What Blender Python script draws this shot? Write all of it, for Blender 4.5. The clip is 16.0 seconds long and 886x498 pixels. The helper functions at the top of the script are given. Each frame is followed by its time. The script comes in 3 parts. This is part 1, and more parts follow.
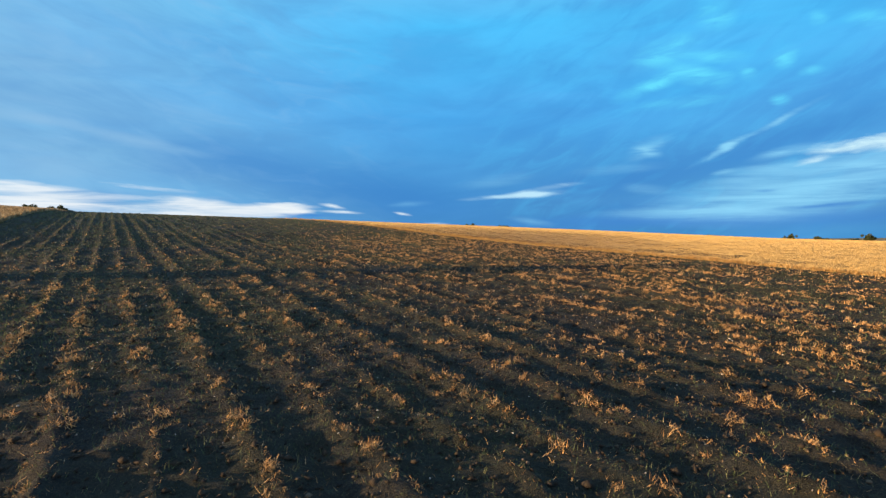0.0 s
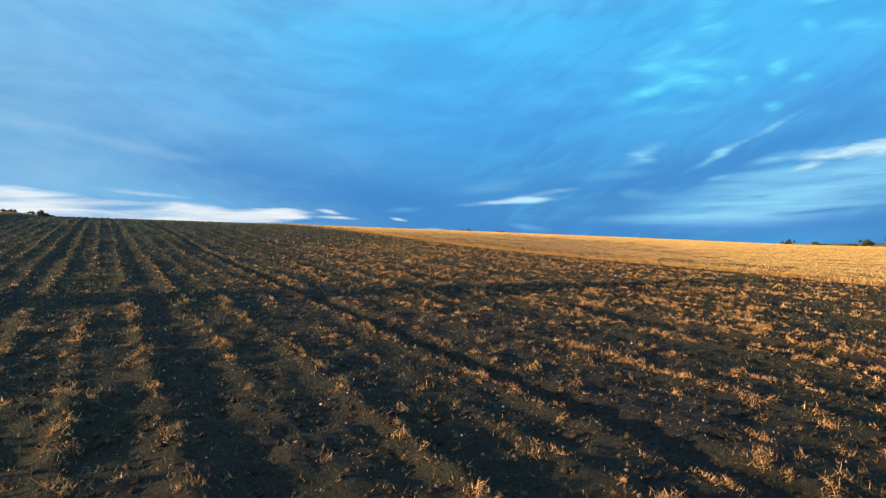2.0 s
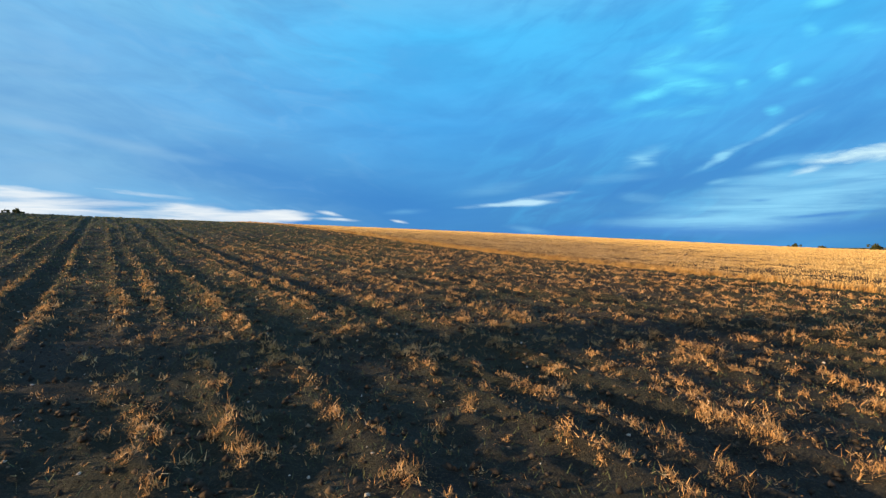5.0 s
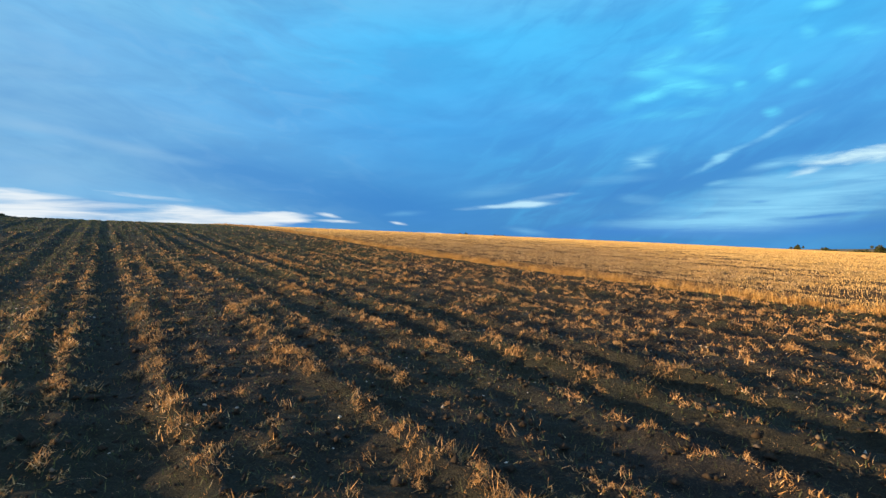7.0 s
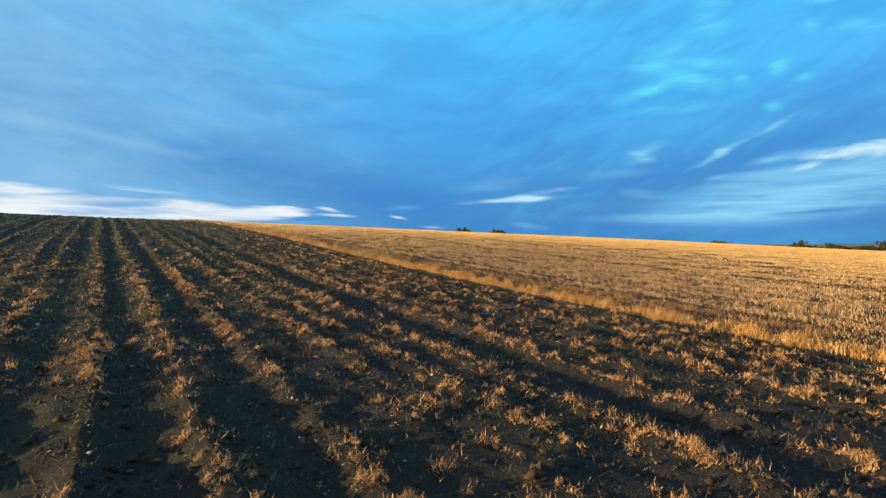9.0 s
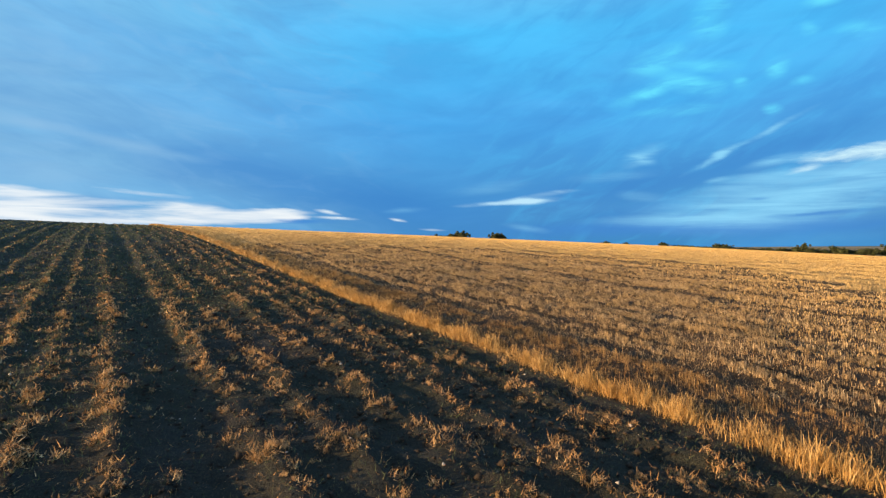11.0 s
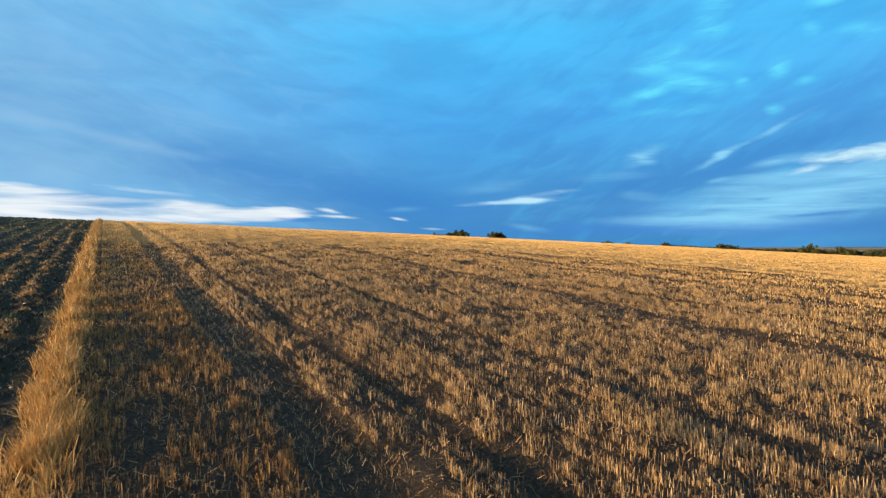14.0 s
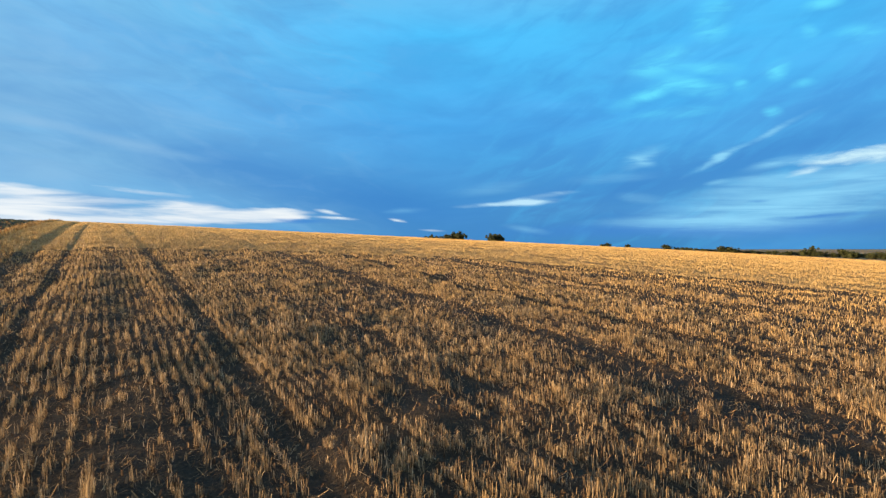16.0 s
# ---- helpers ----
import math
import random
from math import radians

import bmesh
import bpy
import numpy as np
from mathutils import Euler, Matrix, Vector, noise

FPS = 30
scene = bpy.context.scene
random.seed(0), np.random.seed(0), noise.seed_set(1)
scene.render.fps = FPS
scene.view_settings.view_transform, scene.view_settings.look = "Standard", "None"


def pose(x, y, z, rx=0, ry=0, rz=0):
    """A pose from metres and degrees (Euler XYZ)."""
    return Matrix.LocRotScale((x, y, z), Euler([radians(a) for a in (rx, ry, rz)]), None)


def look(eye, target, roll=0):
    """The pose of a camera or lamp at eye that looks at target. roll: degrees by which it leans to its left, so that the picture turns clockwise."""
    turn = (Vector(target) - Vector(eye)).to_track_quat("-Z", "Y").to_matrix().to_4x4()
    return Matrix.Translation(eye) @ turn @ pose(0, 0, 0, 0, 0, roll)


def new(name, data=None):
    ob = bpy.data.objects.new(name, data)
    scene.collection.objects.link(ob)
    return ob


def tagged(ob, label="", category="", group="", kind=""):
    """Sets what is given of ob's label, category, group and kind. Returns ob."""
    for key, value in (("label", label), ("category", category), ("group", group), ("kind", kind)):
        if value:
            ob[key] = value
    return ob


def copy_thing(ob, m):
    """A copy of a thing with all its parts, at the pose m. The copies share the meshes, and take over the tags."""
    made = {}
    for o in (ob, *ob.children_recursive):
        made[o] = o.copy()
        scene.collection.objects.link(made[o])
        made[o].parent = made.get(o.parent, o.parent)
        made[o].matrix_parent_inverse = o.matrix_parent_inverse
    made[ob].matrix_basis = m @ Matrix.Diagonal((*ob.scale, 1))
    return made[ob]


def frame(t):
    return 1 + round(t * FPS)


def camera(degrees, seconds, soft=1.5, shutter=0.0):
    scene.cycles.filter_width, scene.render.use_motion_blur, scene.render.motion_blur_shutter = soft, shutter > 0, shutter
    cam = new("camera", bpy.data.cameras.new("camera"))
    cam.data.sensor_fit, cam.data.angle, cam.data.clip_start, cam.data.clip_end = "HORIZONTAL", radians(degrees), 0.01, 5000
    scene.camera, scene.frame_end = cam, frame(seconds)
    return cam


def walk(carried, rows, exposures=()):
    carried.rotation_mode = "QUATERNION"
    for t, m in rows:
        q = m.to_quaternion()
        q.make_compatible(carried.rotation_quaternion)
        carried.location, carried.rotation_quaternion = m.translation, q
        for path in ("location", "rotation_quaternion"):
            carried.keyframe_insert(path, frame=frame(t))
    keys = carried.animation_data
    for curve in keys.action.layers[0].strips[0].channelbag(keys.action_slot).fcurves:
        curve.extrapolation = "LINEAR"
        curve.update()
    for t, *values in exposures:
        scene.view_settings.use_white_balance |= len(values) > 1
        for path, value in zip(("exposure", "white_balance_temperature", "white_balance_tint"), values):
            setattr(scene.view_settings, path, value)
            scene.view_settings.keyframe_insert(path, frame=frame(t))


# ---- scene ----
cam = camera(85.4, 16.0, soft=1.4, shutter=0.05)
WALK = [
    (0.0, pose(0.000, 0.000, 2.652, 89.14, 0.71, 0.02)),
    (0.5, pose(0.093, 1.389, 2.725, 89.18, 0.67, -0.08)),
    (1.0, pose(0.213, 2.788, 2.781, 89.40, 0.68, -0.26)),
    (1.5, pose(0.382, 4.283, 2.794, 89.63, 0.63, -0.36)),
    (2.0, pose(0.569, 5.813, 2.808, 89.80, 0.74, -0.44)),
    (2.5, pose(0.778, 7.366, 2.824, 89.78, 0.90, -0.60)),
    (3.0, pose(1.029, 8.826, 2.804, 89.73, 0.77, -0.71)),
    (3.5, pose(1.306, 10.399, 2.798, 89.85, 0.81, -0.64)),
    (4.0, pose(1.588, 12.033, 2.785, 89.93, 0.67, -0.53)),
    (4.2, pose(1.703, 12.674, 2.773, 90.11, 0.59, -0.51)),
    (6.3, pose(2.772, 19.318, 3.028, 89.99, 0.41, -0.36)),
    (6.5, pose(2.901, 19.971, 3.093, 90.01, 0.55, -0.37)),
    (7.0, pose(3.194, 21.498, 3.189, 90.27, 0.53, -0.50)),
    (7.5, pose(3.493, 23.076, 3.181, 90.21, 0.52, -0.56)),
    (8.0, pose(3.789, 24.549, 3.204, 89.89, 0.34, -0.66)),
    (8.5, pose(4.112, 26.213, 3.454, 89.70, 0.32, -0.58)),
    (9.0, pose(4.398, 27.730, 3.791, 89.59, 0.46, -0.51)),
    (9.2, pose(4.514, 28.362, 3.915, 89.97, 0.33, -0.49)),
    (11.3, pose(5.825, 34.803, 4.402, 89.86, 0.52, -0.55)),
    (11.5, pose(5.970, 35.406, 4.417, 89.70, 0.36, -0.44)),
    (12.0, pose(6.287, 36.835, 4.433, 89.63, 0.38, -0.47)),
    (12.5, pose(6.631, 38.326, 4.440, 89.57, 0.31, -0.54)),
    (13.0, pose(6.952, 39.789, 4.416, 89.58, 0.35, -0.58)),
    (13.5, pose(7.288, 41.244, 4.435, 89.54, 0.37, -0.48)),
    (14.0, pose(7.580, 42.586, 4.496, 89.79, 0.26, -0.47)),
    (14.5, pose(7.882, 43.988, 4.609, 89.90, 0.22, -0.44)),
    (15.0, pose(8.174, 45.335, 4.746, 89.88, 0.19, -0.46)),
    (15.5, pose(8.415, 46.580, 4.794, 89.89, 0.13, -0.43)),
    (16.0, pose(8.722, 47.689, 4.766, 89.97, 0.17, -0.59)),
]
walk(cam, WALK, [(0.0, 1.0), (16.0, 1.0)])

# ---- sky and sun ----
SUN_AZ, SUN_EL = -107.0, 6.8          # degrees right of +y, degrees up
dark_banks = ((0.025, 0.186, 0.521), [
    (-22.0, 9.17, 10.0, 2.41, -6.0, 0.5),
    (-4.7, 5.29, 15.0, 2.66, -8.1, 0.7),
    (21.8, 6.89, 10.2, 1.74, 5.6, 0.55),
    (36.6, 9.58, 9.2, 1.36, 12.3, 0.6),
    (19.6, 3.23, 9.0, 1.04, 5.5, 0.5),
])
low_bank = ((0.034, 0.199, 0.568), [
    (28.1, 1.99, 20.5, 0.75, -0.1, 0.8),
])
west_veil = ((0.219, 0.434, 0.669), [
    (-39.6, 7.35, 5.6, 1.78, -2.9, 0.5),
    (-40.5, 11.46, 4.5, 0.51, -4.1, 0.85),
    (-32.3, 10.43, 6.2, 0.51, -8.2, 0.7),
    (-41.3, 13.20, 3.5, 0.39, 1.3, 0.25),
    (-39.2, 18.26, 6.9, 2.73, 6.7, 0.2),
])
cyan_glow = ((0.042, 0.444, 0.824), [
    (29.9, 17.77, 10.1, 4.64, 19.1, 0.45),
    (39.5, 18.34, 4.9, 2.77, 21.4, 0.3),
])
pale_veils = ((0.233, 0.592, 0.839), [
    (35.4, 3.98, 11.5, 1.73, 4.4, 0.95),
    (26.4, 2.70, 8.1, 0.58, -0.6, 0.75),
    (34.8, 6.30, 5.5, 0.79, 5.0, 0.6),
    (34.3, 6.81, 2.9, 0.44, 0.5, 0.6),
    (35.3, 8.18, 2.7, 0.43, 8.3, 0.6),
    (38.3, 8.23, 2.1, 0.41, 2.2, 0.5),
    (20.1, 7.91, 4.1, 0.49, 1.2, 0.3),
    (6.5, 7.15, 4.2, 0.63, 6.3, 0.25),
    (10.4, 2.29, 2.5, 0.32, -8.4, 0.3),
    (23.1, 5.58, 2.5, 0.49, -7.0, 0.3),
    (-3.8, 4.51, 2.3, 0.32, 3.1, 0.3),
    (41.3, 6.00, 5.8, 1.20, 4.4, 0.7),
    (43.3, 6.86, 4.1, 0.70, 1.8, 0.6),
])
cyan_clouds = ((0.105, 0.617, 0.862), [
    (24.0, 16.48, 3.7, 0.70, 16.0, 0.85),
    (28.0, 16.78, 2.7, 0.77, -20.3, 0.85),
    (25.1, 19.36, 3.1, 1.06, 8.8, 0.75),
    (29.4, 18.33, 3.0, 0.56, -13.4, 0.65),
    (29.9, 22.40, 1.8, 1.59, -25.5, 0.75),
    (26.0, 14.22, 4.0, 0.50, 1.3, 0.55),
    (34.7, 13.25, 0.9, 0.37, -6.9, 0.95),
    (35.7, 16.86, 1.0, 0.71, 7.2, 0.7),
    (37.8, 19.63, 0.7, 0.50, -50.7, 0.55),
    (39.2, 21.76, 1.6, 0.40, -5.6, 0.7),
    (41.4, 18.59, 1.8, 0.57, -19.4, 0.5),
    (37.7, 15.36, 1.0, 0.35, 3.0, 0.5),
    (32.5, 16.27, 0.9, 0.56, -26.9, 0.45),
    (30.5, 15.88, 1.0, 0.57, 20.5, 0.5),
])
pale_wisps = ((0.219, 0.568, 0.809), [
    (30.0, 8.98, 2.8, 0.28, 25.6, 0.6),
    (30.8, 9.58, 1.6, 0.28, 21.2, 0.6),
    (34.5, 11.18, 3.6, 0.27, 25.3, 0.4),
    (23.2, 9.90, 2.2, 0.68, 19.1, 0.45),
    (23.3, 9.48, 1.2, 0.43, -13.2, 0.5),
    (30.6, 6.77, 1.1, 0.24, 3.2, 0.5),
])
mid_cloud = ((0.434, 0.682, 0.839), [
    (10.5, 5.49, 3.0, 0.35, 1.1, 0.95),
    (12.5, 6.19, 3.0, 0.23, 6.0, 0.7),
    (6.8, 5.26, 3.8, 0.23, 2.9, 0.55),
    (37.6, 7.13, 1.5, 0.25, 8.3, 0.6),
])
bright_streaks = ((0.568, 0.794, 0.862), [
    (41.1, 8.11, 4.3, 0.61, 3.7, 1.0),
    (43.3, 8.17, 4.1, 0.81, 3.1, 1.0),
    (37.5, 7.00, 1.9, 0.20, 8.4, 0.6),
])
white_streaks = ((0.751, 0.794, 0.824), [
    (-40.8, 5.32, 5.4, 0.47, -0.7, 1.0),
    (-38.9, 4.57, 7.8, 0.42, 1.2, 1.0),
    (-39.7, 3.75, 6.8, 0.48, 0.6, 1.0),
    (-31.2, 5.73, 5.0, 0.27, -3.7, 0.5),
    (-26.6, 3.72, 9.5, 0.70, -0.2, 1.0),
    (-26.9, 4.37, 4.1, 0.56, -2.7, 1.0),
    (-20.3, 3.78, 5.9, 0.66, 2.6, 1.0),
    (-18.4, 4.17, 3.0, 0.37, -2.7, 1.0),
    (-17.0, 3.62, 2.5, 0.23, 1.7, 0.95),
    (-41.9, 5.83, 2.7, 0.23, -0.3, 0.8),
    (-25.7, 3.13, 8.4, 0.35, 0.4, 0.9),
    (-36.8, 2.91, 11.7, 0.62, 0.1, 1.0),
    (-42.5, 3.43, 4.5, 0.46, 1.2, 1.0),
])
thin_lines = ((0.649, 0.751, 0.824), [
    (-13.2, 4.19, 1.4, 0.17, -9.4, 1.0),
    (-12.0, 3.54, 2.3, 0.15, -3.0, 1.0),
    (-4.9, 3.31, 0.9, 0.13, -9.2, 0.8),
    (-0.8, 2.22, 1.5, 0.11, -3.4, 0.5),
    (-17.2, 4.35, 1.5, 0.11, -4.9, 0.5),
])
grey_streaks = ((0.162, 0.356, 0.617), [
    (-36.7, 5.14, 3.3, 0.15, 3.5, 0.8),
    (-35.5, 4.86, 2.8, 0.14, 8.0, 0.6),
    (-33.5, 4.16, 3.2, 0.20, -0.1, 0.75),
    (-29.7, 5.15, 3.4, 0.17, 0.8, 0.6),
    (-25.0, 5.01, 3.1, 0.18, -2.2, 0.4),
])
low_lines = ((0.042, 0.219, 0.568), [
    (-15.3, 3.18, 3.7, 0.24, -1.5, 0.9),
    (39.2, 2.95, 4.4, 0.18, 1.4, 0.85),
    (33.8, 4.60, 0.7, 0.13, -1.4, 0.5),
    (27.2, 3.27, 2.2, 0.18, 1.2, 0.4),
])

def make_world():
    world = bpy.data.worlds.new("evening_sky")
    world.use_nodes = True
    scene.world = world
    nt = world.node_tree
    nt.nodes.clear()
    N, L = nt.nodes.new, nt.links.new

    def math_node(op, a, b=None, c=None):
        n = N("ShaderNodeMath")
        n.operation = op
        for i, v in enumerate((a, b, c)):
            if v is None:
                continue
            if isinstance(v, (int, float)):
                n.inputs[i].default_value = v
            else:
                L(v, n.inputs[i])
        return n.outputs[0]

    def mix(fac, a, b):
        n = N("ShaderNodeMix")
        n.data_type = "RGBA"
        for sock, v in ((n.inputs[0], fac), (n.inputs[6], a), (n.inputs[7], b)):
            if isinstance(v, (int, float)):
                sock.default_value = v
            elif isinstance(v, tuple):
                sock.default_value = (*v, 1)
            else:
                L(v, sock)
        return n.outputs[2]

    def ramp(v, stops):
        n = N("ShaderNodeValToRGB")
        e = n.color_ramp.elements
        while len(e) < len(stops):
            e.new(0.5)
        for k, (p, c) in zip(e, stops):
            k.position, k.color = p, (*c, 1)
        L(v, n.inputs[0])
        return n.outputs[0]

    def noise_at(vec, scale, detail, rough=0.55, dist=0.0):
        n = N("ShaderNodeTexNoise")
        n.inputs["Scale"].default_value, n.inputs["Detail"].default_value = scale, detail
        n.inputs["Roughness"].default_value, n.inputs["Distortion"].default_value = rough, dist
        L(vec, n.inputs["Vector"])
        return n

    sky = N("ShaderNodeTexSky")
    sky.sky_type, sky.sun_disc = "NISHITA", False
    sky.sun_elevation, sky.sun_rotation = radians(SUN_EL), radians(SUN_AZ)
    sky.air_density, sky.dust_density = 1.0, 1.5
    tc = N("ShaderNodeTexCoord")
    sep = N("ShaderNodeSeparateXYZ")
    L(tc.outputs["Generated"], sep.inputs[0])
    az = math_node("MULTIPLY", math_node("ARCTAN2", sep.outputs[0], sep.outputs[1]), 57.29578)
    el = math_node("MULTIPLY", math_node("ARCSINE", sep.outputs[2]), 57.29578)
    flat = N("ShaderNodeCombineXYZ")
    L(math_node("MULTIPLY", az, 0.035), flat.inputs[0])
    L(math_node("MULTIPLY", el, 0.13), flat.inputs[1])
    warp = noise_at(flat.outputs[0], 2.2, 5, 0.6)
    wsep = N("ShaderNodeSeparateColor")
    L(warp.outputs["Color"], wsep.inputs[0])
    az2 = math_node("ADD", az, math_node("MULTIPLY", math_node("SUBTRACT", wsep.outputs[0], 0.5), 3.6))
    el2 = math_node("ADD", el, math_node("MULTIPLY", math_node("SUBTRACT", wsep.outputs[1], 0.5), 0.9))
    pos = N("ShaderNodeCombineXYZ")
    L(az2, pos.inputs[0])
    L(el2, pos.inputs[1])
    # the deck of high cloud: deep blue low down, lighter towards the top, paler towards the sunset
    up = math_node("DIVIDE", el, 60.0)
    # the stops from 0.62 up lie out of view, lightened as fill light
    deck = ramp(up, [(0.0, (0.038, 0.215, 0.48)), (0.12, (0.045, 0.25, 0.56)), (0.24, (0.055, 0.335, 0.72)),
                     (0.40, (0.065, 0.47, 0.86)), (0.62, (0.24, 0.42, 0.58)), (1.0, (0.38, 0.47, 0.56))])
    west = N("ShaderNodeMapRange")
    west.interpolation_type = "SMOOTHSTEP"
    west.inputs[1].default_value, west.inputs[2].default_value = 2.0, -50.0
    west.inputs[4].default_value = 0.88
    L(az, west.inputs[0])
    col = mix(west.outputs[0], deck, (0.20, 0.43, 0.655))
    # the sunset glow and the unseen grey deck behind, both brightened to fill the shade
    glow = N("ShaderNodeMapRange")
    glow.interpolation_type = "SMOOTHSTEP"
    glow.inputs[1].default_value, glow.inputs[2].default_value = -52.0, -90.0
    L(az, glow.inputs[0])
    low = N("ShaderNodeMapRange")
    low.interpolation_type = "SMOOTHSTEP"
    low.inputs[1].default_value, low.inputs[2].default_value = 34.0, 0.0
    L(el, low.inputs[0])
    col = mix(math_node("MULTIPLY", glow.outputs[0], low.outputs[0]), col, (1.7, 1.1, 0.58))
    back = N("ShaderNodeMapRange")
    back.interpolation_type = "SMOOTHSTEP"
    back.inputs[1].default_value, back.inputs[2].default_value = 0.45, -0.5
    L(sep.outputs[1], back.inputs[0])
    col = mix(math_node("MULTIPLY", back.outputs[0], 0.75), col, (0.34, 0.38, 0.43))
    # broad soft unevenness of the deck
    soft = noise_at(flat.outputs[0], 1.3, 6, 0.5, 0.6)
    col = mix(math_node("MULTIPLY", ramp(soft.outputs[0], [(0.46, (0, 0, 0)), (0.72, (1, 1, 1))]), 0.30), col, (0.12, 0.47, 0.88))
    streak = noise_at(flat.outputs[0], 2.0, 5, 0.55, 0.4)
    col = mix(math_node("MULTIPLY", ramp(streak.outputs[0], [(0.36, (1, 1, 1)), (0.58, (0, 0, 0))]), 0.30), col, (0.04, 0.20, 0.52))
    # slanting wisps: climbing to the east, sinking to the west
    for tilt, lo_az, hi_az, light, dark in ((24, -6.0, 16.0, (0.075, 0.50, 0.86), (0.032, 0.235, 0.60)), (-13, 2.0, -22.0, (0.23, 0.46, 0.71), (0.10, 0.29, 0.57))):
        c, sn = math.cos(radians(tilt)), math.sin(radians(tilt))
        slant = N("ShaderNodeCombineXYZ")
        L(math_node("MULTIPLY", math_node("ADD", math_node("MULTIPLY", az, c), math_node("MULTIPLY", el, sn)), 0.050), slant.inputs[0])
        L(math_node("MULTIPLY", math_node("SUBTRACT", math_node("MULTIPLY", el, c), math_node("MULTIPLY", az, sn)), 0.16), slant.inputs[1])
        n = noise_at(slant.outputs[0], 3.0, 7, 0.55, 0.9)
        here = N("ShaderNodeMapRange")
        here.interpolation_type = "SMOOTHSTEP"
        here.inputs[1].default_value, here.inputs[2].default_value = lo_az, hi_az
        here.inputs[4].default_value = 0.30
        L(az, here.inputs[0])
        col = mix(math_node("MULTIPLY", here.outputs[0], ramp(n.outputs[0], [(0.50, (0, 0, 0)), (0.72, (1, 1, 1))])), col, light)
        col = mix(math_node("MULTIPLY", here.outputs[0], ramp(n.outputs[0], [(0.30, (1, 1, 1)), (0.50, (0, 0, 0))])), col, dark)
    # three grains that break up the clouds: fine cirrus, broad wisps, thin level layers
    layer = N("ShaderNodeCombineXYZ")
    L(math_node("MULTIPLY", az, 0.035), layer.inputs[0])
    L(math_node("ADD", math_node("MULTIPLY", el, 0.40), math_node("MULTIPLY", az, 0.012)), layer.inputs[1])
    grains = {}
    for kind, noise, lo, hi in (("fine", noise_at(flat.outputs[0], 8.0, 8, 0.64, 0.35), 0.36, 0.62),
                                ("wisp", noise_at(flat.outputs[0], 4.6, 6, 0.55, 0.8), 0.40, 0.60),
                                ("layer", noise_at(layer.outputs[0], 3.0, 6, 0.58, 0.5), 0.34, 0.66)):
        n = N("ShaderNodeMapRange")
        n.inputs[1].default_value, n.inputs[2].default_value = lo, hi
        n.inputs[3].default_value, n.inputs[4].default_value = 0.05, 1.0
        L(noise.outputs[0], n.inputs[0])
        grains[kind] = n.outputs[0]
    for (colour, rows), kind in ((dark_banks, ""), (low_bank, ""), (west_veil, "soft"), (cyan_glow, "soft"), (pale_veils, "veil"), (cyan_clouds, "wisp"),
                                 (pale_wisps, "wisp"), (mid_cloud, "wisp"), (bright_streaks, "edge"), (white_streaks, "layer"), (thin_lines, "line"), (grey_streaks, "layer"), (low_lines, "line")):
        # a vanishing share of the colour so far keeps the groups in order, one after another
        turn = N("ShaderNodeVectorMath")
        turn.operation = "MULTIPLY_ADD"
        turn.inputs[1].default_value = (1e-7, 1e-7, 0)
        L(col, turn.inputs[0])
        L(pos.outputs[0], turn.inputs[2])
        for a, e, length, width, tilt, strength in rows:
            m = N("ShaderNodeMapping")
            m.vector_type = "TEXTURE"
            m.inputs["Location"].default_value = (a, e, 0)
            m.inputs["Rotation"].default_value = (0, 0, radians(tilt))
            m.inputs["Scale"].default_value = (length * 1.25, width * 1.5, 1)
            L(turn.outputs[0], m.inputs[0])
            ln = N("ShaderNodeVectorMath")
            ln.operation = "LENGTH"
            L(m.outputs[0], ln.inputs[0])
            mr = N("ShaderNodeMapRange")
            mr.interpolation_type = "SMOOTHSTEP"
            mr.inputs[1].default_value, mr.inputs[2].default_value = 1.15, 0.0
            mr.inputs[4].default_value = strength
            L(ln.outputs["Value"], mr.inputs[0])
            fac = mr.outputs[0]
            if kind in ("edge", "layer"):
                # solid hearts with ragged rims
                g = grains["layer" if kind == "layer" else "fine"]
                rim, gain = (0.34, 1.35) if kind == "layer" else (0.42, 1.0)
                fac = math_node("MULTIPLY", math_node("SUBTRACT", fac, math_node("MULTIPLY", math_node("SUBTRACT", 1.0, g), rim)), gain)
                fac = math_node("MAXIMUM", math_node("MINIMUM", fac, 0.97), 0.0)
                fac = math_node("MULTIPLY", fac, math_node("ADD", math_node("MULTIPLY", g, 0.5), 0.5))
            elif kind == "line":
                fac = math_node("MULTIPLY", fac, math_node("ADD", math_node("MULTIPLY", grains["fine"], 0.5), 0.6))
            elif kind == "soft":
                fac = math_node("MULTIPLY", fac, math_node("ADD", math_node("MULTIPLY", grains["wisp"], 0.3), 0.65))
            elif kind == "veil":
                fac = math_node("MINIMUM", math_node("MULTIPLY", fac, math_node("ADD", math_node("MULTIPLY", grains["layer"], 0.75), 0.4)), 0.9)
            elif kind:
                fac = math_node("MINIMUM", math_node("MULTIPLY", fac, math_node("ADD", math_node("MULTIPLY", grains[kind], 1.3), 0.25)), 1.0)
            col = mix(fac, col, colour)
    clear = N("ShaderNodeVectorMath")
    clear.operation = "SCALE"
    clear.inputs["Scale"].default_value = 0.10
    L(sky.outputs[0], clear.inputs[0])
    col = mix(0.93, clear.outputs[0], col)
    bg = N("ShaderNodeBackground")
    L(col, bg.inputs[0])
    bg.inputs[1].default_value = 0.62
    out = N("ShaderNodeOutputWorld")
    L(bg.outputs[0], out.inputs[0])


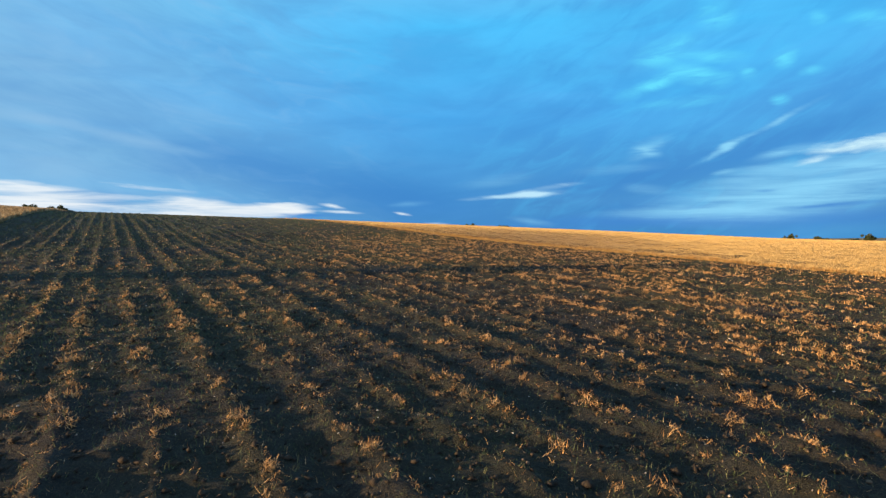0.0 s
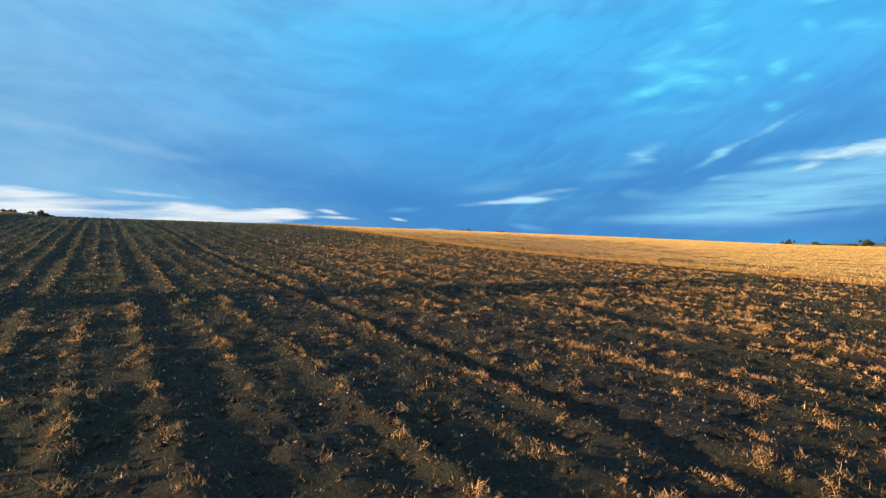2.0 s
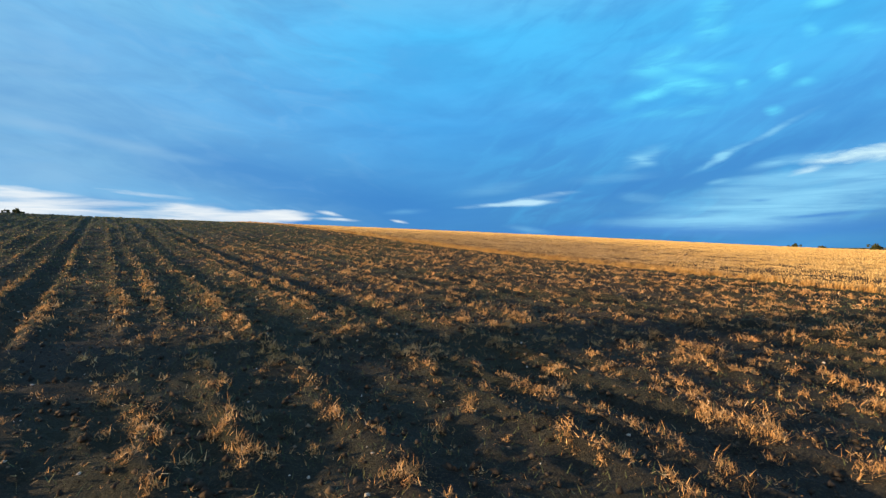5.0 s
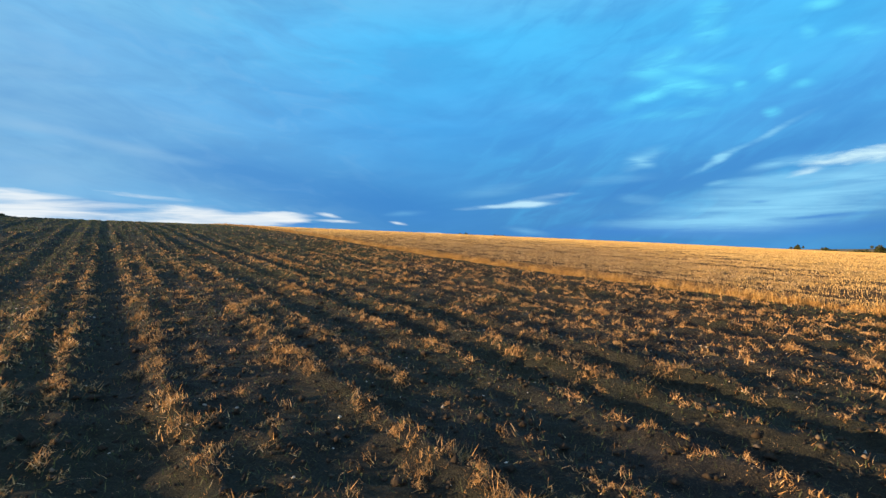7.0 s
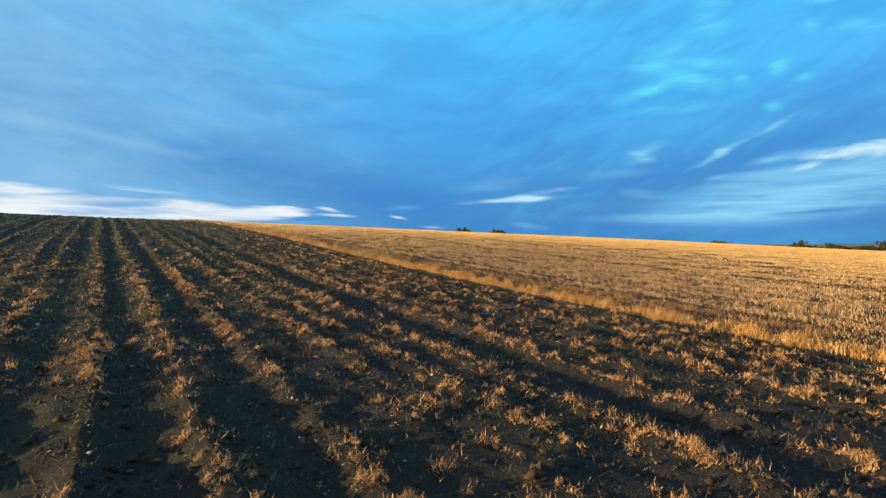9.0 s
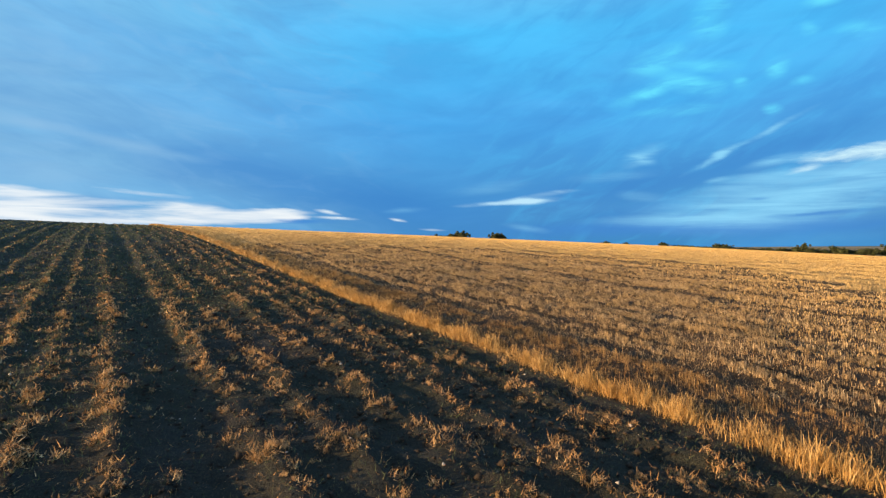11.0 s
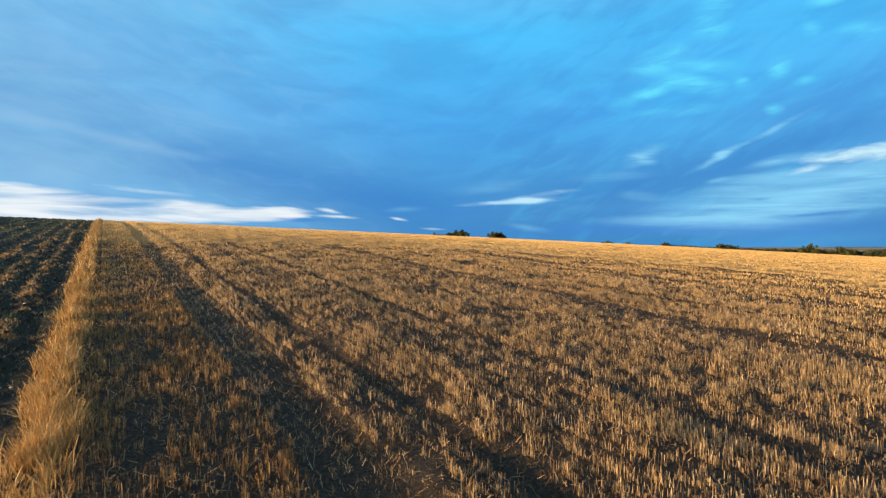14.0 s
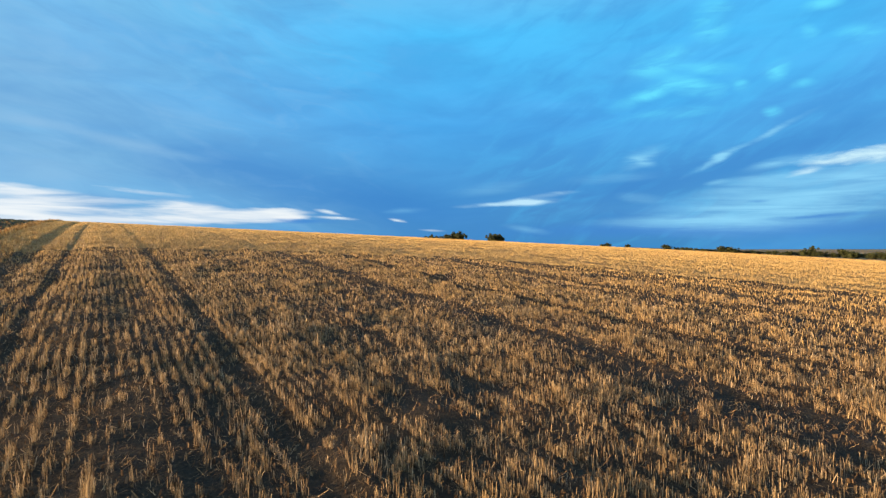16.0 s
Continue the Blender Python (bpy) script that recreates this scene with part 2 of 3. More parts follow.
make_world()
sun_data = bpy.data.lights.new("sun", "SUN")
sun_data.energy, sun_data.angle, sun_data.color = 5.5, radians(0.6), (1.0, 0.63, 0.31)
sun = new("sun", sun_data)
_a, _e = radians(SUN_AZ), radians(SUN_EL)
to_sun = Vector((math.sin(_a) * math.cos(_e), math.cos(_a) * math.cos(_e), math.sin(_e)))
sun.matrix_basis = look(to_sun * 400, (0, 0, 0))


# ---- materials ----
class Nodes:
    """A small builder of procedural materials."""

    def __init__(self, name, rough=0.9, translucent=0.0):
        self.mat = bpy.data.materials.new(name)
        self.mat.use_nodes = True
        self.nt = self.mat.node_tree
        self.bsdf = self.nt.nodes["Principled BSDF"]
        self.bsdf.inputs["Roughness"].default_value = rough
        self.bsdf.inputs["Specular IOR Level"].default_value = 0.25
        self.translucent = translucent

    def node(self, kind, **inputs):
        n = self.nt.nodes.new(kind)
        for k, v in inputs.items():
            n.inputs[k.replace("_", " ")].default_value = v
        return n

    def link(self, a, b):
        self.nt.links.new(a, b)

    def noise(self, scale, detail=6, rough=0.6, vec=None):
        n = self.node("ShaderNodeTexNoise", Scale=scale, Detail=detail, Roughness=rough)
        self.link(vec or self.place(), n.inputs["Vector"])
        return n.outputs[0]

    def place(self):
        return self.node("ShaderNodeNewGeometry").outputs["Position"]

    def island(self):
        return self.node("ShaderNodeNewGeometry").outputs["Random Per Island"]

    def ramp(self, v, stops):
        n = self.node("ShaderNodeValToRGB")
        e = n.color_ramp.elements
        while len(e) < len(stops):
            e.new(0.5)
        for k, (p, c) in zip(e, stops):
            k.position, k.color = p, (*c, 1)
        self.link(v, n.inputs[0])
        return n.outputs[0]

    def mix(self, fac, a, b, blend="MIX"):
        n = self.node("ShaderNodeMix")
        n.data_type, n.blend_type = "RGBA", blend
        for sock, v in ((n.inputs[0], fac), (n.inputs[6], a), (n.inputs[7], b)):
            if isinstance(v, (int, float)):
                sock.default_value = v
            elif isinstance(v, tuple):
                sock.default_value = (*v, 1)
            else:
                self.link(v, sock)
        return n.outputs[2]

    def bump(self, height, strength, distance):
        n = self.node("ShaderNodeBump", Strength=strength, Distance=distance)
        self.link(height, n.inputs["Height"])
        self.link(n.outputs[0], self.bsdf.inputs["Normal"])

    def done(self, colour):
        self.link(colour, self.bsdf.inputs["Base Color"])
        if self.translucent:
            tr = self.node("ShaderNodeBsdfTranslucent")
            self.link(colour, tr.inputs[0])
            mx = self.node("ShaderNodeMixShader", Fac=self.translucent)
            self.link(self.bsdf.outputs[0], mx.inputs[1])
            self.link(tr.outputs[0], mx.inputs[2])
            out = self.nt.nodes["Material Output"]
            self.link(mx.outputs[0], out.inputs[0])
        return self.mat


def soil_material():
    m = Nodes("dark_soil", 0.95)
    big, mid, fine = m.noise(0.25, 4), m.noise(2.5, 8, 0.65), m.noise(34, 5, 0.7)
    c = m.ramp(mid, [(0.30, (0.022, 0.024, 0.027)), (0.52, (0.034, 0.036, 0.039)), (0.75, (0.052, 0.050, 0.049))])
    # crumbs, bits of rotted straw and seedlings too small to stand out
    c = m.mix(m.ramp(fine, [(0.50, (0, 0, 0)), (0.62, (0.8, 0.8, 0.8))]), c, (0.075, 0.072, 0.055))
    c = m.mix(m.ramp(m.noise(60, 4, 0.6), [(0.58, (0, 0, 0)), (0.64, (0.75, 0.75, 0.75))]), c, (0.14, 0.115, 0.085))
    c = m.mix(m.ramp(big, [(0.36, (0, 0, 0)), (0.62, (0.55, 0.55, 0.55))]), c, (0.038, 0.050, 0.026))
    m.bump(m.noise(13, 8, 0.75), 1.0, 0.22)
    return m.done(c)


def litter_material():
    m = Nodes("straw_littered_soil", 0.95)
    mid, fine = m.noise(1.1, 7, 0.65), m.noise(30, 7, 0.75)
    c = m.ramp(fine, [(0.32, (0.030, 0.025, 0.019)), (0.52, (0.075, 0.057, 0.037)), (0.76, (0.27, 0.20, 0.105))])
    c = m.mix(m.ramp(mid, [(0.40, (0, 0, 0)), (0.66, (0.6, 0.6, 0.6))]), c, (0.050, 0.044, 0.034))
    m.bump(m.noise(22, 9, 0.75), 1.0, 0.14)
    return m.done(c)


def carpet_material():
    m = Nodes("straw_carpet", 0.9)
    mid, fine = m.noise(0.35, 6, 0.6), m.noise(9, 8, 0.7)
    c = m.ramp(fine, [(0.30, (0.20, 0.135, 0.055)), (0.5, (0.50, 0.36, 0.145)), (0.72, (0.70, 0.52, 0.225))])
    c = m.mix(m.ramp(mid, [(0.42, (0, 0, 0)), (0.66, (0.5, 0.5, 0.5))]), c, (0.27, 0.19, 0.095))
    m.bump(m.noise(5, 9, 0.75), 1.0, 0.6)
    return m.done(c)


def far_material():
    m = Nodes("far_fields", 0.95)
    v = m.node("ShaderNodeTexVoronoi", Scale=0.0022)
    v.distance = "MANHATTAN"
    m.link(m.place(), v.inputs["Vector"])
    sep = m.node("ShaderNodeSeparateColor")
    m.link(v.outputs["Color"], sep.inputs[0])
    c = m.ramp(sep.outputs[0], [(0.1, (0.16, 0.12, 0.06)), (0.45, (0.34, 0.24, 0.12)), (0.75, (0.10, 0.10, 0.05)), (0.95, (0.40, 0.29, 0.14))])
    c = m.mix(m.ramp(m.noise(0.02, 8, 0.7), [(0.4, (0, 0, 0)), (0.7, (0.5, 0.5, 0.5))]), c, (0.13, 0.11, 0.06))
    m.bump(m.noise(0.8, 8, 0.75), 1.0, 1.0)
    return m.done(c)


def blade_material(name, stops, rough=0.7, translucent=0.25, patch=None, tufts=0.0):
    m = Nodes(name, rough, translucent)
    c = m.ramp(m.island(), stops)
    c = m.mix(m.ramp(m.noise(0.7, 4), [(0.40, (0, 0, 0)), (0.68, (0.65, 0.65, 0.65))]), c, patch or stops[0][1])
    if tufts:
        c = m.mix(m.ramp(m.noise(tufts, 2), [(0.48, (0, 0, 0)), (0.68, (0.55, 0.55, 0.55))]), c, stops[0][1])
    return m.done(c)


def grain_material(name, dark, light, scale, rough=0.9, bump=0.02):
    m = Nodes(name, rough)
    c = m.ramp(m.noise(scale, 8, 0.65), [(0.32, dark), (0.7, light)])
    c = m.mix(m.ramp(m.island(), [(0.0, (0, 0, 0)), (1.0, (0.5, 0.5, 0.5))]), c, light)
    m.bump(m.noise(scale * 4, 6, 0.7), 0.7, bump)
    return m.done(c)


SOIL, LITTER, FAR, CARPET = soil_material(), litter_material(), far_material(), carpet_material()
STRAW = blade_material("stubble_straw", [(0.0, (0.11, 0.075, 0.046)), (0.35, (0.305, 0.222, 0.126)), (0.75, (0.50, 0.385, 0.217)), (1.0, (0.77, 0.64, 0.425))], translucent=0.25, patch=(0.44, 0.31, 0.145), tufts=9.0)
GOLDEN = blade_material("golden_stubble", [(0.0, (0.21, 0.132, 0.050)), (0.35, (0.46, 0.325, 0.130)), (0.75, (0.68, 0.50, 0.215)), (1.0, (0.86, 0.69, 0.36))], translucent=0.3, patch=(0.56, 0.385, 0.135))
# warm brown straw, darker than STRAW: the edge's shade is put into the colour
MARGIN_SHADE = blade_material("shaded_margin_straw", [(0.0, (0.12, 0.07, 0.032)), (0.4, (0.30, 0.185, 0.078)), (0.8, (0.46, 0.30, 0.12)), (1.0, (0.66, 0.50, 0.26))], translucent=0.2, patch=(0.25, 0.15, 0.06), tufts=9.0)
EDGE = blade_material("dry_edge_straw", [(0.0, (0.14, 0.076, 0.026)), (0.4, (0.50, 0.31, 0.105)), (0.75, (0.68, 0.47, 0.185)), (1.0, (0.84, 0.66, 0.34))], translucent=0.18, patch=(0.46, 0.275, 0.09), tufts=12.0)
CHAFF = blade_material("loose_straw", [(0.0, (0.15, 0.088, 0.042)), (0.4, (0.48, 0.28, 0.11)), (0.8, (0.76, 0.49, 0.21)), (1.0, (0.88, 0.70, 0.42))], translucent=0.18, patch=(0.28, 0.18, 0.08), tufts=6.0)
GRASS = blade_material("weed_green", [(0.0, (0.050, 0.075, 0.034)), (0.6, (0.095, 0.135, 0.056)), (1.0, (0.19, 0.205, 0.10))], 0.6, 0.2, patch=(0.09, 0.11, 0.06))
CLOD = grain_material("soil_clod", (0.016, 0.0135, 0.0115), (0.05, 0.039, 0.028), 9)
# dark brown that puts the shade between stalks into the colour
FOOT_SHADE = blade_material("foot_shade_straw", [(0.0, (0.075, 0.048, 0.028)), (0.6, (0.15, 0.10, 0.055)), (1.0, (0.27, 0.19, 0.11))], 0.8, 0.15)
CRUMB = blade_material("soil_crumb", [(0.0, (0.020, 0.018, 0.017)), (0.55, (0.045, 0.038, 0.032)), (0.85, (0.10, 0.075, 0.05)), (1.0, (0.22, 0.17, 0.12))], 0.9, 0.0)
STONE = grain_material("pale_stone", (0.32, 0.30, 0.27), (0.62, 0.60, 0.55), 20)
BARK = grain_material("bark", (0.05, 0.038, 0.028), (0.13, 0.10, 0.075), 5)
LEAF = blade_material("leaves", [(0.0, (0.028, 0.042, 0.018)), (0.6, (0.05, 0.07, 0.026)), (1.0, (0.09, 0.10, 0.04))], 0.6, 0.15, patch=(0.055, 0.06, 0.028))


# ---- lie of the land ----
# u runs along the drilled rows, p across them; the harvested edge lies at p = EDGE_P
ROW = 0.60662
NX, NY = math.cos(ROW), math.sin(ROW)
EDGE_P, WEST_P = 29.74, -8.4
SLOPE_Y, SLOPE_X = math.tan(radians(3.59)), -math.tan(radians(1.8))
RNG = np.random.default_rng(7)


def to_up(x, y):
    return -NY * x + NX * y, NX * x + NY * y


def to_xy(u, p):
    return -NY * u + NX * p, NX * u + NY * p


def hash2(i, j, seed):
    h = (i.astype(np.int64) * 374761393 + j.astype(np.int64) * 668265263 + seed * 2147483647) & 0xFFFFFFFF
    h = ((h ^ (h >> 13)) * 1274126177) & 0xFFFFFFFF
    return ((h ^ (h >> 16)) & 0xFFFFFF) / 16777216.0


def value_noise(x, y, seed=0):
    i, j = np.floor(x), np.floor(y)
    fx, fy = x - i, y - j
    fx, fy = fx * fx * (3 - 2 * fx), fy * fy * (3 - 2 * fy)
    a, b = hash2(i, j, seed), hash2(i + 1, j, seed)
    c, d = hash2(i, j + 1, seed), hash2(i + 1, j + 1, seed)
    return (a * (1 - fx) + b * fx) * (1 - fy) + (c * (1 - fx) + d * fx) * fy - 0.5


def fbm(x, y, octaves=4, seed=0):
    total, amp = 0.0, 1.0
    for k in range(octaves):
        total = total + amp * value_noise(x * 2**k + 17 * k, y * 2**k + 31 * k, seed + k)
        amp *= 0.5
    return total


def step(a, b, v):
    t = np.clip((v - a) / (b - a), 0, 1)
    return t * t * (3 - 2 * t)


def softplus(v):
    return np.log1p(np.exp(np.clip(v, -30, 30)))


def land(x, y):
    """Height of the land without furrows."""
    u, p = to_up(x, y)
    near = (0.0488 + 0.0045 * (p - 30) / 50) * 4.82 * softplus((u - 36.26) / 4.82)
    near = near - 0.0004 * (19.7 * softplus((u + 0.598 * p - 37.87) / 19.7)) ** 2
    near = near + 0.35 * step(8.0, 22.0, -p) * step(35, 75, u)
    near = near + SLOPE_Y * y + SLOPE_X * x
    az = np.degrees(np.arctan2(x, np.maximum(y, 1.0)))
    r = np.hypot(x - 5, y - 25)
    far = 12 - 5.5 * step(-30, 2, az) - 12.5 * step(12, 43, az) + 6 * fbm(x / 300, y / 300, 3, 5) * step(250, 700, r)
    far = far * (1 - step(900, 2600, r)) - 9 * step(900, 2600, r)
    far = np.where(y < -20, np.minimum(far, -3), far)
    w = step(130, 260, r)
    return near * (1 - w) + far * w


FURROWS = [(4.95, 0.20, 0.05), (8.95, 0.33, 0.10), (1.8, 0.2, 0.06), (12.9, 0.25, 0.05), (14.85, 0.25, 0.06), (15.15, 0.2, 0.05), (18.6, 0.22, 0.05), (19.68, 0.26, 0.09), (20.88, 0.24, 0.08), (24.8, 0.3, 0.07), (28.8, 0.15, 0.05), (29.45, 0.14, 0.05)]
RIDGES = [-8.2, -7.3, -6.2, -5.2, -4.3, -3.4, -2.4, -1.5, -0.6, 0.35, 1.3, 2.35, 3.4, 4.36, 5.55, 6.55, 7.65, 8.55, 9.35, 10.6, 11.3, 12.3, 13.8, 14.5, 15.5, 16.1, 17.15, 17.95, 19.2, 20.2, 21.25, 22.45, 23.15, 24.0, 25.3, 26.1, 27.0, 27.8, 28.45, 29.12]
THIN = [(30.85, 0.3, 0.2), (34.6, 0.28, 0.4), (40.5, 0.7, 0.55), (37.9, 0.3, 0.3), (46.5, 0.6, 0.4)]
RUTS = [(33.28, 0.09, 0.06), (35.75, 0.10, 0.03), (40.75, 0.2, 0.04), (43.3, 0.17, 0.08), (47.7, 0.4, 0.05), (50.5, 0.24, 0.06), (55.0, 0.4, 0.05), (57.8, 0.24, 0.06), (64.9, 0.26, 0.06), (72.2, 0.26, 0.06)]


def ridge(u, p):
    """Crests left by the disc harrow, broken along their length, 0 to 1."""
    q = p + 0.12 * fbm(u * 0.22, p * 0.3, 3, 40)
    lines = np.array(RIDGES)
    k = np.clip(np.searchsorted((lines[1:] + lines[:-1]) / 2, q), 0, len(lines) - 1)
    live = np.clip(0.62 + 1.1 * fbm(u * 0.35, 9.0 * k, 3, 41), 0.1, 1.1)
    return live * np.exp(-np.abs((q - lines[k]) / 0.13) ** 2.0)


def furrow_depth(u, p, lines):
    d = 0.0
    for c, w, depth in lines:
        q = p - c - 0.10 * fbm(u * 0.15, c + 0 * u, 2, 60)
        d = d + depth * np.exp(-(q / w) ** 2)
    return d


def wheeling(u, p):
    """The wide pressed track beside the edge, 0 outside to 1 on its floor."""
    q = (p - 32.2 - 0.06 * fbm(u * 0.3, 0 * u, 2, 61)) / 0.34
    return np.exp(-np.abs(q) ** 6)


def tilled(u, p):
    return step(WEST_P - 0.3, WEST_P + 0.1, p) * (1 - step(EDGE_P - 0.25, EDGE_P + 0.05, p))


def ground_z(u, p, fine=True):
    x, y = to_xy(u, p)
    z = land(x, y)
    r = np.hypot(x - 5, y - 30)
    near = 1 - step(90, 150, r)
    t = tilled(u, p)
    crest = ridge(u, p)
    rough = (0.092 - 0.012 * step(8, 12, p)) * crest - furrow_depth(u, p, FURROWS) + 0.035 * fbm(u * 0.9, p * 1.4, 3, 3)
    if fine:
        rough = rough + 0.075 * fbm(u * 3.6, p * 4.6, 3, 9) + (0.045 + 0.07 * crest) * value_noise(u * 7.1, p * 11.0, 19)
    stub = (0.045 + 0.05 * step(31.9, 33.2, p)) * fbm(u * 0.9, p * 1.5, 3, 21) + 0.03 * fbm(u * 2.6, p * 3.0, 2, 22) - furrow_depth(u, p, RUTS) - 0.045 * wheeling(u, p) + 0.04 * step(29.9, 30.4, p) + 0.07 * step(33.0, 34.2, p) * (1 - step(60, 90, u))
    return z + near * (t * (rough - 0.03) + (1 - t) * stub)


# ---- mesh helpers ----
def mesh_from(name, verts, quads, material, tris=None, smooth=False):
    me = bpy.data.meshes.new(name)
    verts = np.asarray(verts, np.float32).reshape(-1, 3)
    nq, n3 = len(quads), 0 if tris is None else len(tris)
    me.vertices.add(len(verts))
    me.vertices.foreach_set("co", verts.ravel())
    loops = np.concatenate([np.asarray(quads, np.int32).ravel()] + ([np.asarray(tris, np.int32).ravel()] if n3 else []))
    me.loops.add(len(loops))
    me.loops.foreach_set("vertex_index", loops)
    starts = np.concatenate([np.arange(nq) * 4, nq * 4 + np.arange(n3) * 3]).astype(np.int32)
    me.polygons.add(nq + n3)
    me.polygons.foreach_set("loop_start", starts)
    if smooth:
        me.polygons.foreach_set("use_smooth", np.ones(nq + n3, bool))
    for m in material if isinstance(material, (list, tuple)) else [material]:
        me.materials.append(m)
    me.update(calc_edges=True)
    return me


def blades(base, height, width, yaw, lean, lean_yaw, bend=0.25):
    """Tapered, bent strips of two quads each, standing at base."""
    n = len(base)
    side = np.stack([np.cos(yaw), np.sin(yaw), 0 * yaw], 1) * (width / 2)[:, None]
    out = np.stack([np.cos(lean_yaw), np.sin(lean_yaw)], 1)
    mid, tip = base.copy(), base.copy()
    s, c = np.sin(lean), np.cos(lean)
    mid[:, :2] += out * (0.55 * height * s)[:, None]
    mid[:, 2] += 0.55 * height * c
    l2 = lean + bend
    tip[:, :2] = mid[:, :2] + out * (0.45 * height * np.sin(l2))[:, None]
    tip[:, 2] = mid[:, 2] + 0.45 * height * np.cos(l2)
    v = np.stack([base - side, base + side, mid - side * 0.9, mid + side * 0.9, tip - side * 0.45, tip + side * 0.45], 1)
    k = np.arange(n)[:, None] * 6
    return v.reshape(-1, 3), np.concatenate([k + [0, 1, 3, 2], k + [2, 3, 5, 4]])


def stalks(base, height, width, yaw, lean, lean_yaw):
    """Straight tapered strips of one quad each."""
    n = len(base)
    side = np.stack([np.cos(yaw), np.sin(yaw), 0 * yaw], 1) * (width / 2)[:, None]
    tip = base.copy()
    tip[:, 0] += np.cos(lean_yaw) * np.sin(lean) * height
    tip[:, 1] += np.sin(lean_yaw) * np.sin(lean) * height
    tip[:, 2] += np.cos(lean) * height
    v = np.stack([base - side, base + side, tip + side * 0.7, tip - side * 0.7], 1)
    k = np.arange(n)[:, None] * 4
    return v.reshape(-1, 3), k + [0, 1, 2, 3]


def spikes(base, height, width, yaw):
    """Upright slim triangles."""
    n = len(base)
    side = np.stack([np.cos(yaw), np.sin(yaw), 0 * yaw], 1) * (width / 2)[:, None]
    tip = base + np.stack([0 * yaw, 0 * yaw, height], 1) + side * RNG.uniform(-1, 1, n)[:, None]
    return np.stack([base - side, base + side, tip], 1).reshape(-1, 3), np.arange(n * 3).reshape(n, 3)


def slivers(base, height, width, yaw, lean, lean_yaw):
    """Slim leaning splinters of straw."""
    n = len(base)
    side = np.stack([np.cos(yaw), np.sin(yaw), 0 * yaw], 1) * (width / 2)[:, None]
    tip = base + np.stack([np.cos(lean_yaw) * np.sin(lean), np.sin(lean_yaw) * np.sin(lean), np.cos(lean)], 1) * height[:, None]
    return np.stack([base - side, base + side, tip], 1).reshape(-1, 3), np.arange(n * 3).reshape(n, 3)


def flares(base, height, width, yaw):
    """Upright tufts, slim at the foot and wide at the top."""
    n = len(base)
    side = np.stack([np.cos(yaw), np.sin(yaw), 0 * yaw], 1) * (width / 2)[:, None]
    top = base + np.stack([0 * yaw, 0 * yaw, height], 1)
    tilt = np.stack([0 * yaw, 0 * yaw, height * RNG.uniform(-0.2, 0.2, n)], 1)
    return np.stack([base, top + side + tilt, top - side - tilt], 1).reshape(-1, 3), np.arange(n * 3).reshape(n, 3)


def joined(parts):
    vs, qs, off = [], [], 0
    for v, q in parts:
        vs.append(v)
        qs.append(q + off)
        off += len(v)
    return np.concatenate(vs), np.concatenate(qs)


def reach(x, y):
    """How near a place lies ahead of the flight line (0,0)-(8.7,47.7), looking along +y."""
    best = np.full(np.shape(x), 1e6)
    for k in range(13):
        cx, cy = 8.7 * k / 12, 47.7 * k / 12
        dx, dy = x - cx, y - cy
        seen = (np.abs(dx) < dy * 1.0 + 1.0) & (dy > 1.5)
        best = np.where(seen, np.minimum(best, np.hypot(dx, dy)), best)
    return best


def ahead(d, chance):
    """Which candidates stand where the flight looks, thinned by a chance."""
    return (d < 180) & (RNG.random(len(d)) < chance)


def placed(u, p, sink=0.01):
    x, y = to_xy(u, p)
    return np.stack([x, y, ground_z(u, p) - sink], 1)


# ---- ground ----
def graded(lo, a, b, hi, fine, grow):
    mid = list(np.arange(a, b, fine))
    up, s, v = [], fine, b
    while v < hi:
        up.append(v)
        s *= grow
        v += s
    up.append(hi)
    dn, s, v = [], fine, a
    while True:
        s *= grow
        v -= s
        if v <= lo:
            break
        dn.append(v)
    return np.array([lo] + dn[::-1] + mid + up)


def build_ground():
    us = graded(-4900, 0, 46, 4900, 0.15, 1.06)
    ps = graded(-4900, -5, 44.5, 4900, 0.11, 1.065)
    U, Pp = np.meshgrid(us, ps, indexing="ij")
    X, Y = to_xy(U, Pp)
    Z = ground_z(U, Pp)
    nu, npp = len(us), len(ps)
    idx = np.arange(nu * npp).reshape(nu, npp)
    quads = np.stack([idx[:-1, :-1], idx[1:, :-1], idx[1:, 1:], idx[:-1, 1:]], -1).reshape(-1, 4)[:, ::-1]
    me = mesh_from("ground", np.stack([X, Y, Z], -1), quads, [SOIL, LITTER, FAR, CARPET], smooth=True)
    uc, pc = (us[:-1] + us[1:]) / 2, (ps[:-1] + ps[1:]) / 2
    Uc, Pc = np.meshgrid(uc, pc, indexing="ij")
    xc, yc = to_xy(Uc, Pc)
    r = np.hypot(xc - 5, yc - 30)
    mat = np.where((Pc > WEST_P) & (Pc < EDGE_P), 0, 1)
    mat = np.where((mat == 1) & (reach(xc, yc) > 24), 3, mat)
    mat = np.where(r > 330, 2, mat).astype(np.int32)
    me.polygons.foreach_set("material_index", mat.ravel())
    tagged(new("ground", me), "dark harrowed soil between pale straw-littered stubble fields on a low hill", "ground", kind="structure")


build_ground()


